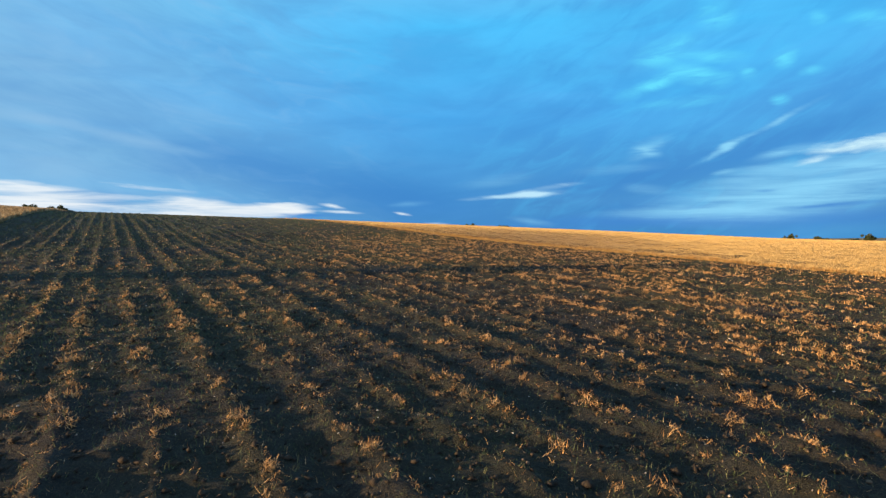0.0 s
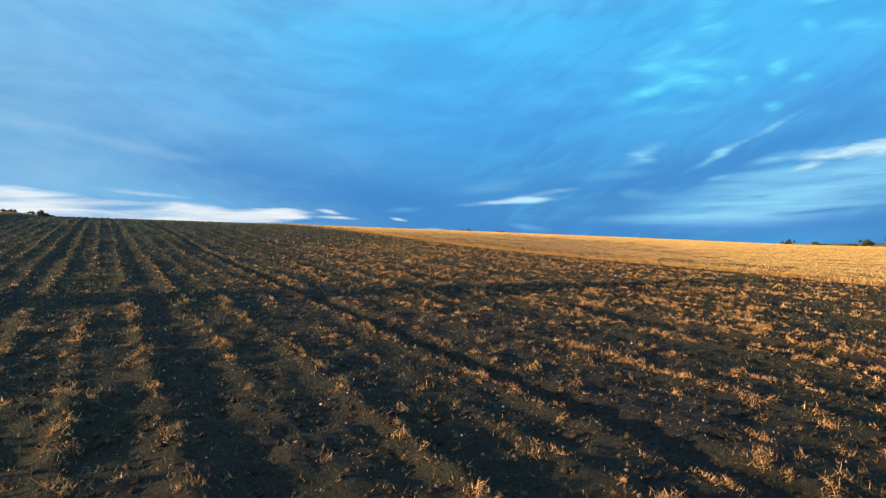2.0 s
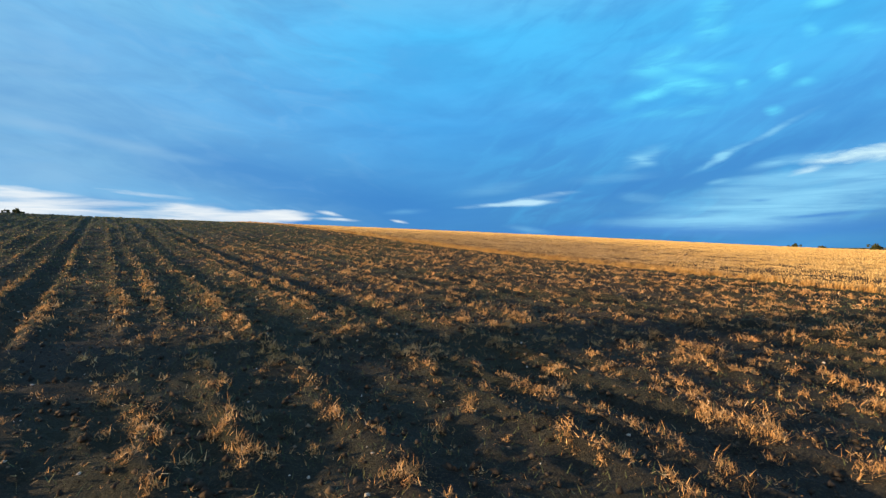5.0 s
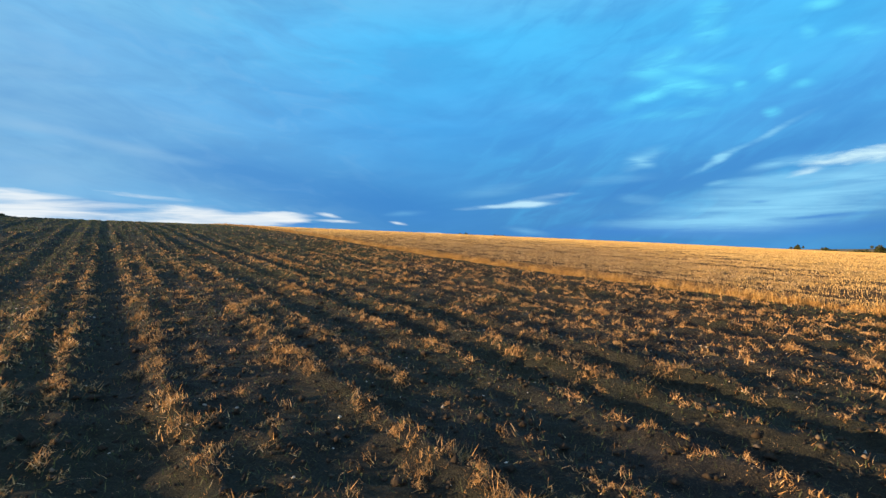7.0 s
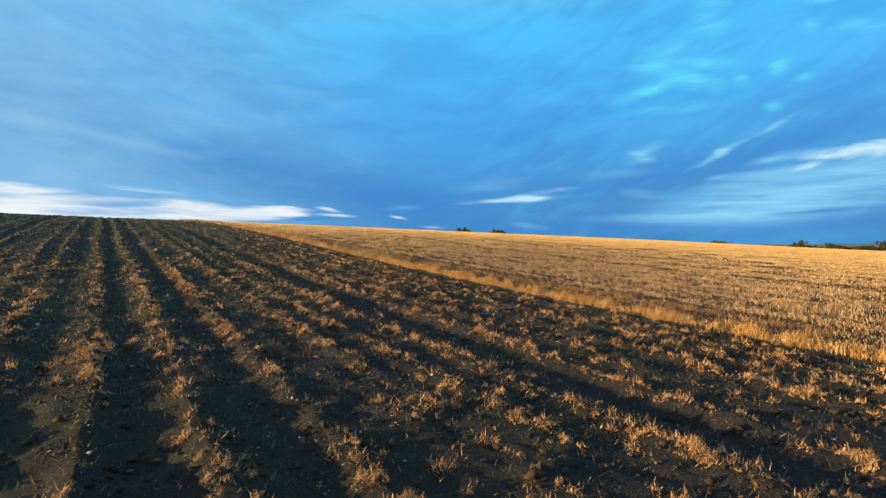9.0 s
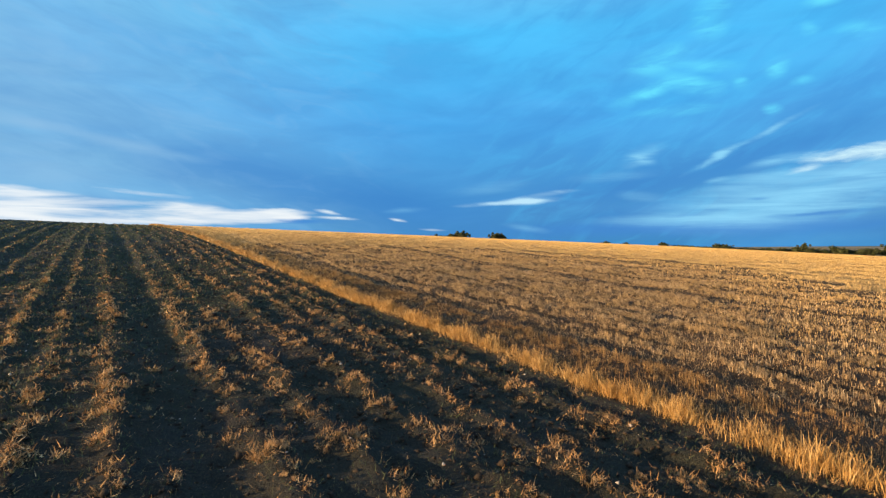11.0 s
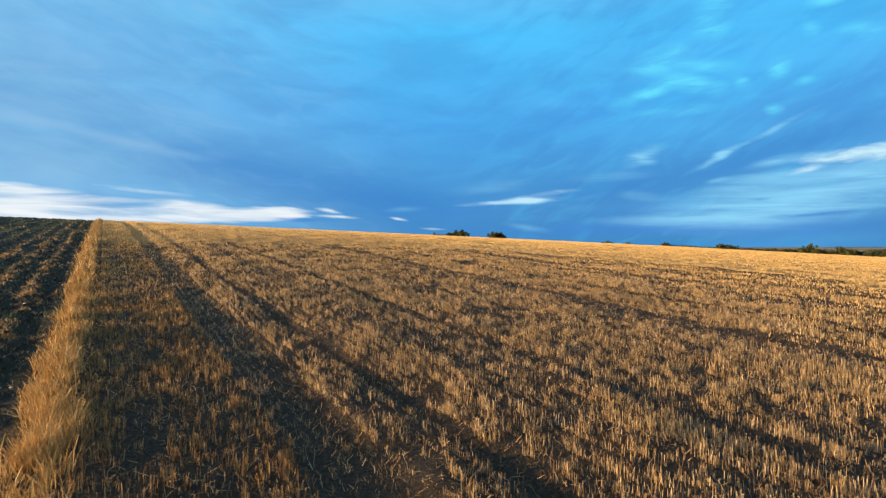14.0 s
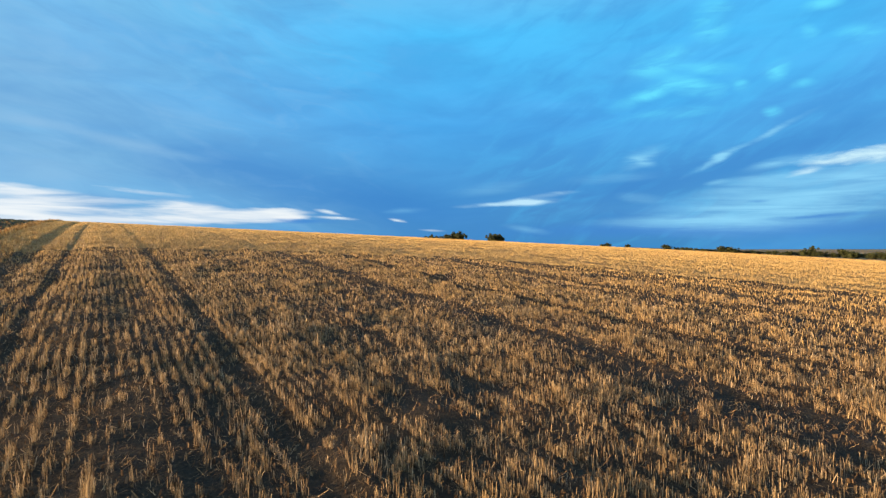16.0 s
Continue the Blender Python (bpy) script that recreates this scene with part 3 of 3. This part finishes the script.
# ---- stubble ----
def stand(u, p):
    """How tall and how thick the stubble stands, 0 to 1: thin in the ruts, patchy elsewhere."""
    rut = np.clip(furrow_depth(u, p, [(c, w * 1.15, 1.0) for c, w, _ in RUTS]), 0, 1)
    rut = np.maximum(rut, 0.6 * wheeling(u, p))
    patch = np.clip(0.72 + 0.4 * fbm(u * 0.45, p * 0.7, 3, 77) + 0.5 * fbm(u * 1.3, p * 1.8, 2, 78) + 1.2 * fbm(u * 5.0, p * 7.0, 2, 79), 0.03, 1.1)
    low = 1 - 0.12 * (1 - step(31.6, 31.9, p)) * (1 - step(38, 48, u))
    return (1 - 0.86 * rut) * patch * low * (1 - np.clip(furrow_depth(u, p, THIN), 0, 0.7)), rut


def build_stubble():
    parts = []
    # drilled rows near the flight line
    rows_p = EDGE_P + 0.62 + 0.13 * np.arange(150)
    # each plant is a clump of cut stalks fanning out a little
    n = 230_000
    p = RNG.choice(rows_p, n)
    p = p + RNG.normal(0, 1, n) * np.where(p < 31.9, 0.045, 0.016)
    u = RNG.uniform(22, 75, n)
    x, y = to_xy(u, p)
    d = reach(x, y)
    s, rut = stand(u, p)
    keep = ahead(d, np.clip((10 / np.maximum(d, 4)) ** 1.2, 0, 1) * np.clip(0.05 + s, 0, 1) * (1 - 0.8 * step(16, 30, d)))
    u, p, d, s, rut = u[keep], p[keep], d[keep], s[keep], rut[keep]
    count = np.clip(RNG.normal(8.4, 4.0, len(u)) * np.clip(7 / d, 0.3, 1) * (0.35 + 0.8 * s), 1, 16).astype(int)
    tall = np.clip(RNG.normal(0.098, 0.02, len(u)), 0.04, 0.17) * (0.45 + 0.58 * s)
    k = np.repeat(np.arange(len(u)), count)
    n = len(k)
    du, dp = RNG.normal(0, 0.034, n), RNG.normal(0, 0.014, n)
    fan = RNG.uniform(0, 6.28, n)
    wid = np.clip(0.0042 * np.maximum(1, d[k] / 5.5), 0, 0.03) * RNG.uniform(0.6, 1.5, n)
    lean = np.where(RNG.random(n) < 0.12, RNG.uniform(0.3, 1.4, n), np.abs(RNG.normal(0.0, 0.12, n))) + 0.9 * rut[k] * RNG.random(n)
    hgt = tall[k] * np.where(RNG.random(n) < 0.3, RNG.uniform(0.3, 0.8, n), np.clip(RNG.normal(0.95, 0.16, n), 0.4, 1.35))
    base, yaw = placed(u[k] + du, p[k] + dp), RNG.normal(-0.5, 1.0, n)
    side = p[k] < 31.9
    v, q = stalks(base[side], hgt[side], wid[side], yaw[side], lean[side], fan[side])
    tagged(new("margin_stubble", mesh_from("margin_stubble", v, q, MARGIN_SHADE)), "short brown stubble beside the tall edge, darkened for its shade", "stubble", kind="stuff")
    side = ~side
    parts.append(stalks(base[side], hgt[side], wid[side], yaw[side], lean[side], fan[side]))
    # wide dark sheath-like blades, added to block sun and darken the row feet
    n = 90_000
    p = RNG.choice(rows_p, n) + RNG.normal(0, 0.03, n)
    u = RNG.uniform(22, 62, n)
    x, y = to_xy(u, p)
    d = reach(x, y)
    s, rut = stand(u, p)
    keep = ahead(d, np.clip((8 / np.maximum(d, 4)) ** 1.4, 0, 1) * np.clip(0.2 + s, 0, 1) * (1 - 0.5 * rut))
    u, p = u[keep], p[keep]
    n = len(u)
    v, q = stalks(placed(u, p), RNG.uniform(0.03, 0.065, n), RNG.uniform(0.012, 0.032, n), RNG.uniform(0, 6.28, n), np.abs(RNG.normal(0.1, 0.35, n)), RNG.uniform(0, 6.28, n))
    tagged(new("foot_shade_blades", mesh_from("foot_shade_blades", v, q, FOOT_SHADE)), "dull brown low sheath-like blades added to shade the foot of the stubble", "straw", kind="stuff")
    # the field beyond, tuft by tuft, to the brow
    n = 1_400_000
    p = EDGE_P + 0.7 + 95 * RNG.random(n) ** 1.3
    u = RNG.uniform(-30, 118, n)
    x, y = to_xy(u, p)
    d = reach(x, y)
    s, rut = stand(u, p)
    keep = (d < 110) & (d > 9) & (RNG.random(n) < np.clip(0.25 + s, 0, 1) * step(7, 17, d) * (1 - 0.7 * step(40, 85, d)))
    u, p, d, s, rut = u[keep], p[keep], d[keep], s[keep], rut[keep]
    n = len(u)
    hgt = np.clip(RNG.normal(0.095, 0.016, n), 0.05, 0.15) * (0.6 + 0.42 * s)
    wid = np.clip(0.00055 * d, 0.009, 0.045) * RNG.uniform(0.6, 1.5, n)
    far = flares(placed(u, p), hgt * (1.0 - 0.3 * step(25, 60, d)), wid * 1.1, RNG.normal(-0.95, 0.45, n))
    # the other stubble field, across the harrowed strip
    n = 60_000
    p = WEST_P - 30 * RNG.random(n) ** 1.5
    u = RNG.uniform(45, 150, n)
    parts.append(stalks(placed(u, p), RNG.uniform(0.25, 0.5, n), RNG.uniform(0.05, 0.13, n), RNG.uniform(0, 6.28, n), np.abs(RNG.normal(0, 0.15, n)), RNG.uniform(0, 6.28, n)))
    tagged(new("far_stubble", mesh_from("far_stubble", far[0], np.zeros((0, 4), int), GOLDEN, far[1])), "golden stubble field stretching away to the brow", "stubble", kind="stuff")
    v, q = joined(parts)
    tagged(new("stubble", mesh_from("stubble", v, q, STRAW)), "pale straw-coloured cut cereal stubble standing in drilled rows", "stubble", kind="stuff")
    # fallen straw between the rows
    n = 120_000
    p = EDGE_P + 0.3 + 16 * RNG.random(n) ** 1.3
    u = RNG.uniform(20, 66, n)
    x, y = to_xy(u, p)
    d = reach(x, y)
    keep = ahead(d, np.clip((8 / np.maximum(d, 4)) ** 1.6, 0, 1))
    u, p, d = u[keep], p[keep], d[keep]
    n = len(u)
    base = placed(u, p, -0.02)
    v, q = stalks(base, RNG.uniform(0.02, 0.11, n), 0.0045 * np.maximum(1, d / 6), RNG.uniform(0, 6.28, n), RNG.uniform(0.8, 1.55, n), RNG.uniform(0, 6.28, n))
    tagged(new("fallen_straw", mesh_from("fallen_straw", v, q, CHAFF)), "loose broken straw lying between the stubble rows", "straw", kind="stuff")


build_stubble()


# ---- the tall dry edge of the stubble ----
def build_edge():
    n = 210_000
    u = RNG.uniform(-6, 112, n)
    p = EDGE_P + 0.31 + np.clip(RNG.normal(0, 0.105, n), -0.25, 0.25) + 0.09 * fbm(u * 0.8, 0 * u, 2, 33) + 0.08 * fbm(u * 3.0, 0 * u, 2, 34)
    x, y = to_xy(u, p)
    d = reach(x, y)
    tuft = np.clip(0.64 + 0.9 * fbm(u * 2.4, p * 2.6, 3, 31) + 0.8 * fbm(u * 9, p * 8, 2, 32), 0.1, 1.2)
    keep = ahead(d, np.clip((9 / np.maximum(d, 4)) ** 1.3, 0.03, 1) * tuft)
    u, p, d, tuft = u[keep], p[keep], d[keep], tuft[keep]
    n = len(u)
    hgt = np.clip(RNG.normal(0.17, 0.055, n), 0.03, 0.34) * (0.28 + 0.85 * tuft)
    wid = np.clip(0.0055 * np.maximum(1, d / 5), 0, 0.05) * RNG.uniform(0.6, 1.5, n)
    lean = np.where(RNG.random(n) < 0.28, RNG.uniform(0.5, 1.5, n), np.abs(RNG.normal(0.12, 0.22, n)))
    v, q = blades(placed(u, p), hgt, wid, RNG.uniform(0, 6.28, n), lean, RNG.uniform(0, 6.28, n), 0.25)
    tagged(new("dry_grass_edge", mesh_from("dry_grass_edge", v, q, EDGE)), "tall pale golden dry straw along the field edge", "dry grass", kind="stuff")


build_edge()


# ---- litter, weeds, clods and stones on the harrowed strip ----
def build_litter():
    # star-shaped tufts of straw turned up by the harrow, lying in bands along the ridges
    n = 400_000
    u, p = RNG.uniform(-4, 112, n), RNG.uniform(WEST_P, EDGE_P + 0.1, n)
    x, y = to_xy(u, p)
    d = reach(x, y)
    band = np.clip(0.10 + 1.9 * ridge(u, p) - 2.6 * furrow_depth(u, p, FURROWS[:-2]) + 0.06 * step(6, 12, p) + 0.12 * step(28.0, 28.4, p) + 0.40 * fbm(u * 0.8, p * 0.9, 3, 51), 0, 1)
    band = band * np.clip(0.62 + 2.2 * fbm(u * 2.1, p * 2.4, 2, 52), 0.08, 1) * (1 - 0.7 * step(18, 36, u) * (1 - step(12, 18, p))) * (1 - 0.85 * step(36, 52, u) * (1 - step(26.5, 28, p))) * (0.5 + 0.5 * step(7, 14, p)) * (1 - 0.4 * step(25.8, 26.6, p) * step(26, 32, u))
    keep = ahead(d, band * np.clip((14 / np.maximum(d, 5)) ** 1.35, 0.04, 1))
    u, p, d = u[keep], p[keep], d[keep]
    size = np.clip(RNG.lognormal(-0.25, 0.55, len(u)), 0.3, 2.0)
    count = np.clip(RNG.normal(36, 15, len(u)) * np.clip(7 / d, 0.12, 1) * size, 5, 90).astype(int)
    k = np.repeat(np.arange(len(u)), count)
    n = len(k)
    out = RNG.uniform(0, 6.28, n)
    far = np.abs(RNG.normal(0, 0.026, n)) * size[k]
    lie = RNG.uniform(0, 3.14, len(u))
    uu = u[k] + far * np.cos(out) + RNG.normal(0, 0.035, n) * size[k] * np.cos(lie[k])
    pp = p[k] + far * np.sin(out) + RNG.normal(0, 0.035, n) * size[k] * np.sin(lie[k])
    base = placed(uu, pp, 0.005)
    base[:, 2] += np.abs(RNG.normal(0, 0.018, n)) * size[k]
    hgt = RNG.uniform(0.02, 0.075, n) * np.clip(size[k], 0.5, 1.5)
    wid = np.minimum(0.0072 * np.maximum(1, d[k] / 5) ** 1.05, 0.06) * RNG.uniform(0.5, 1.7, n)
    lean = np.clip(RNG.normal(0.92, 0.42, n), 0.05, 1.55)
    v, q = slivers(base, hgt, wid, RNG.uniform(0, 6.28, n), lean, ROW + out + RNG.normal(0, 0.7, n))
    # single straws
    n = 420_000
    u, p = RNG.uniform(-3, 60, n), RNG.uniform(WEST_P, EDGE_P + 0.1, n)
    x, y = to_xy(u, p)
    d = reach(x, y)
    keep = ahead(d, np.clip((8 / np.maximum(d, 5)) ** 1.5, 0.0, 1) * np.clip(0.3 + 1.3 * ridge(u, p), 0, 1))
    u, p, d = u[keep], p[keep], d[keep]
    n = len(u)
    more = slivers(placed(u, p, -0.008), RNG.uniform(0.02, 0.10, n), 0.006 * np.maximum(1, d / 6), RNG.uniform(0, 6.28, n), RNG.uniform(0.6, 1.55, n), RNG.uniform(0, 6.28, n))
    v, q = joined([(v, q), more])
    tagged(new("straw_litter", mesh_from("straw_litter", v, np.zeros((0, 4), int), CHAFF, q)), "orange-brown tufts of straw turned up on harrowed soil", "straw", kind="stuff")
    # weeds and volunteer cereal, thickest close to the flight line
    n = 1_350_000
    u, p = RNG.uniform(-3, 100, n), RNG.uniform(WEST_P, EDGE_P + 0.1, n)
    x, y = to_xy(u, p)
    d = reach(x, y)
    band = np.clip(0.42 + 0.25 * ridge(u, p) + 1.0 * fbm(u * 0.15, p * 0.3, 4, 71) + 0.45 * step(30, 52, u) + 0.2 * (1 - step(-8, 14, p)) + 0.5 * step(28.6, 28.9, p) - 2.0 * furrow_depth(u, p, FURROWS[:-2]), 0.04, 1)
    keep = ahead(d, band * np.clip((11 / np.maximum(d, 5)) ** 1.5, 0.03, 1))
    u, p, d = u[keep], p[keep], d[keep]
    n = len(u)
    v, t = spikes(placed(u, p), 0.015 + 0.08 * RNG.random(n) ** 2, 0.008 * np.maximum(1, d / 5), RNG.uniform(0, 6.28, n))
    v[2::3, :2] += RNG.normal(0, 0.04, (n, 2))
    tagged(new("weeds", mesh_from("weeds", v, np.zeros((0, 4), int), GRASS, t)), "low green weeds and grass sprouting on dark soil", "grass", kind="stuff")


build_litter()


def build_lumps(name, material, n, p_lo, p_hi, size, squash, label, category, near):
    """Many small angular lumps, each a dented octahedron with its corners cut."""
    u, p = RNG.uniform(0, 62, n), RNG.uniform(p_lo, p_hi, n)
    x, y = to_xy(u, p)
    d = reach(x, y)
    keep = ahead(d, np.clip((near / np.maximum(d, 4)) ** 1.3, 0.0, 1))
    u, p = u[keep], p[keep]
    n = len(u)
    bm = bmesh.new()
    for c in ((1, 0, 0), (-1, 0, 0), (0, 1, 0), (0, -1, 0), (0, 0, 1), (0, 0, -1)):
        bm.verts.new(c)
    bmesh.ops.convex_hull(bm, input=bm.verts)
    bm.verts.index_update()
    unit = np.array([v.co[:] for v in bm.verts])
    tri = np.array([[v.index for v in f.verts] for f in bm.faces])
    bm.free()
    s = size * np.clip(RNG.lognormal(0, 0.4, n), 0.4, 2.2)
    shape = unit[None] * (1 + RNG.normal(0, 0.22, (n, len(unit), 1))) * s[:, None, None]
    shape = shape + RNG.normal(0, 0.22, shape.shape) * s[:, None, None]
    shape = shape * np.stack([RNG.uniform(0.7, 1.3, n), RNG.uniform(0.7, 1.3, n), RNG.uniform(squash, 1.0, n)], 1)[:, None]
    yaw = RNG.uniform(0, 6.28, n)[:, None]
    xr = shape[..., 0] * np.cos(yaw) - shape[..., 1] * np.sin(yaw)
    yr = shape[..., 0] * np.sin(yaw) + shape[..., 1] * np.cos(yaw)
    base = placed(u, p, 0.0)
    v = np.stack([xr + base[:, :1], yr + base[:, 1:2], shape[..., 2] + base[:, 2:] + s[:, None] * 0.3], -1)
    t = (tri[None] + (np.arange(n) * len(unit))[:, None, None]).reshape(-1, 3)
    tagged(new(name, mesh_from(name, v, np.zeros((0, 4), int), material, t)), label, category, kind="stuff")


build_lumps("soil_clods", CLOD, 44000, WEST_P, EDGE_P - 0.1, 0.026, 0.5, "dry crumbly brown clods of harrowed earth", "soil clods", 7)
build_lumps("soil_crumbs", CRUMB, 100000, WEST_P, EDGE_P - 0.1, 0.016, 0.5, "fine crumbs of soil and rotted chaff on the harrowed strip", "soil crumbs", 5)
build_lumps("edge_clods", CLOD, 2600, 26.0, EDGE_P - 0.1, 0.028, 0.5, "large dry clods of earth beside the stubble edge", "soil clods", 20)
build_lumps("pale_stones", STONE, 4500, WEST_P, EDGE_P - 0.1, 0.012, 0.5, "small whitish stones scattered on dark soil", "stones", 9)


# ---- trees ----
def part(name, me, parent):
    ob = new(name, me)
    ob.parent = parent
    return ob


def make_tree(height, spread, seed, bush=False):
    """A trunk with limbs, and a crown of many leaf clumps of uneven outline."""
    rng = np.random.default_rng(seed)
    root = new("bush" if bush else "tree")
    bm = bmesh.new()

    def limb(a, b, r0, r1):
        a, b = Vector(a), Vector(b)
        m = (b - a).to_track_quat("Z", "Y").to_matrix()
        rings = []
        for c, r in ((a, r0), ((a + b) / 2 + Vector(rng.normal(0, r0 * 0.6, 3)), (r0 + r1) / 2), (b, r1)):
            rings.append([bm.verts.new(c + m @ Vector((r * math.cos(k * 1.0472), r * math.sin(k * 1.0472), 0))) for k in range(6)])
        for lo, hi in zip(rings, rings[1:]):
            for k in range(6):
                bm.faces.new((lo[k], lo[(k + 1) % 6], hi[(k + 1) % 6], hi[k]))

    fork = height * (0.12 if bush else 0.32)
    limb((0, 0, -0.4), (0, 0, fork), height * 0.03, height * 0.022)
    tips = []
    for k in range(7 if not bush else 5):
        a = k * 2.4 + rng.uniform(-0.4, 0.4)
        out, up = spread * rng.uniform(0.2, 0.36), height * rng.uniform(0.5, 0.86)
        tip = (out * math.cos(a), out * math.sin(a), up)
        limb((0, 0, fork * rng.uniform(0.75, 1.0)), tip, height * 0.014, height * 0.004)
        tips.append(tip)
    me = bpy.data.meshes.new("trunk")
    bm.to_mesh(me)
    bm.free()
    me.materials.append(BARK)
    part("trunk", me, root)
    # leaf clumps round the limb ends
    centres = np.array(tips + [(0, 0, height * 0.8)])
    lobes = np.concatenate([centres + rng.normal(0, 1, centres.shape) * (spread * 0.14, spread * 0.14, height * 0.09) for _ in range(4)])
    ball = rng.normal(0, 1, (30, 3))
    ball *= (rng.uniform(0.2, 1, (30, 1)) ** 0.4) / np.linalg.norm(ball, axis=1)[:, None]
    lobes = np.concatenate([lobes[:10], ball * (spread * 0.34, spread * 0.34, height * 0.30) + (0, 0, height * (0.42 if bush else 0.56))])
    lobes[:, 2] = np.clip(lobes[:, 2], height * (0.12 if bush else 0.24), height * 0.9)
    n = 1300 if bush else 2200
    k = rng.integers(0, len(lobes), n)
    dirs = rng.normal(0, 1, (n, 3))
    dirs /= np.linalg.norm(dirs, axis=1)[:, None]
    pts = lobes[k] + dirs * (rng.uniform(0.3, 1.0, n) ** 0.5)[:, None] * np.array((spread, spread, height * 0.9)) * 0.14
    a, b = rng.normal(0, 1, (n, 3)), rng.normal(0, 1, (n, 3))
    a /= np.linalg.norm(a, axis=1)[:, None]
    b = np.cross(a, b)
    b /= np.linalg.norm(b, axis=1)[:, None]
    s = (height * (0.075 if bush else 0.046) * rng.uniform(0.6, 1.4, n))[:, None]
    v = np.stack([pts - a * s, pts + b * s * 0.7, pts + a * s, pts - b * s * 0.7], 1)
    part("crown", mesh_from("crown", v, np.arange(n * 4).reshape(n, 4), LEAF), root)
    return root


def plant(tree, az, dist, lift=0.0, scale=1.0, turn=0.0):
    x, y = dist * math.sin(radians(az)), dist * math.cos(radians(az))
    z = float(land(np.array([x]), np.array([y]))[0]) + lift
    tree.matrix_basis = pose(x, y, z, 0, 0, turn) @ Matrix.Scale(scale, 4)
    return tree


rnd = random.Random(11)
kinds = [make_tree(10, 9, 1), make_tree(9, 10, 2), make_tree(11, 8, 3)]
shrubs = [make_tree(4, 6, 4, True), make_tree(3.5, 7, 5, True)]
for k in kinds:
    tagged(k, "broad dark green tree standing beyond the brow", "tree", "far trees")
for k in shrubs:
    tagged(k, "low rounded dark green bush beyond the field", "bush", "far bushes")
used = set()


def grow(pool, az, dist, scale):
    src = rnd.choice(pool)
    if src.name not in used:
        used.add(src.name)
        return plant(src, az, dist, 0, scale, rnd.uniform(0, 360))
    c = copy_thing(src, Matrix.Identity(4))
    return plant(c, az, dist, 0, scale, rnd.uniform(0, 360))


# single trees beyond the brow
for az, dist, s in ((7.25, 395, 1.05), (7.75, 405, 0.9), (6.85, 400, 0.85), (3.5, 400, 1.0), (2.8, 410, 1.0), (2.2, 400, 0.9), (1.0, 410, 0.8), (0.5, 405, 0.8), (0.0, 410, 0.7)):
    grow(kinds, az, dist, s)
for az, dist, s in ((18.3, 560, 1.2), (18.7, 560, 1.35), (20.7, 575, 1.1), (24.2, 600, 1.5), (24.5, 600, 1.2), (4.6, 405, 1.3)):
    grow(shrubs, az, dist, s)
# the hedge in the valley
az = 25.3
while az < 49:
    grow(shrubs, az, rnd.uniform(585, 610), rnd.uniform(0.8, 1.3) + 0.4 * float(step(30, 40, az)))
    az += rnd.uniform(0.32, 0.5)
for az, s in ((29.0, 1.7), (29.5, 2.0), (30.0, 1.6), (35.4, 1.6), (36.3, 1.7), (39.9, 1.8), (40.7, 1.7)):
    grow(shrubs, az, 580, s)
for az, s in ((35.9, 0.9), (38.0, 0.85), (41.6, 1.1), (43.5, 1.25), (45.5, 1.1)):
    grow(kinds, az, rnd.uniform(580, 595), s)
# trees on the hill to the west
for az, dist, s in ((-38.4, 245, 0.78), (-40.5, 250, 0.8), (-41.2, 252, 0.75), (-42.2, 255, 0.7)):
    grow(kinds, az, dist, s * 1.0)
# the lone tree whose long shadow falls across the harrowed strip
shade = copy_thing(kinds[0], Matrix.Identity(4))
tagged(shade, "lone tree casting a long evening shadow over the soil", "tree")
sx, sy = -57.0, 22.5 - 57 * 0.31
shade.matrix_basis = pose(sx, sy, float(land(np.array([sx]), np.array([sy]))[0]), 0, 0, 40) @ Matrix.Diagonal((0.27, 0.27, 0.82, 1))
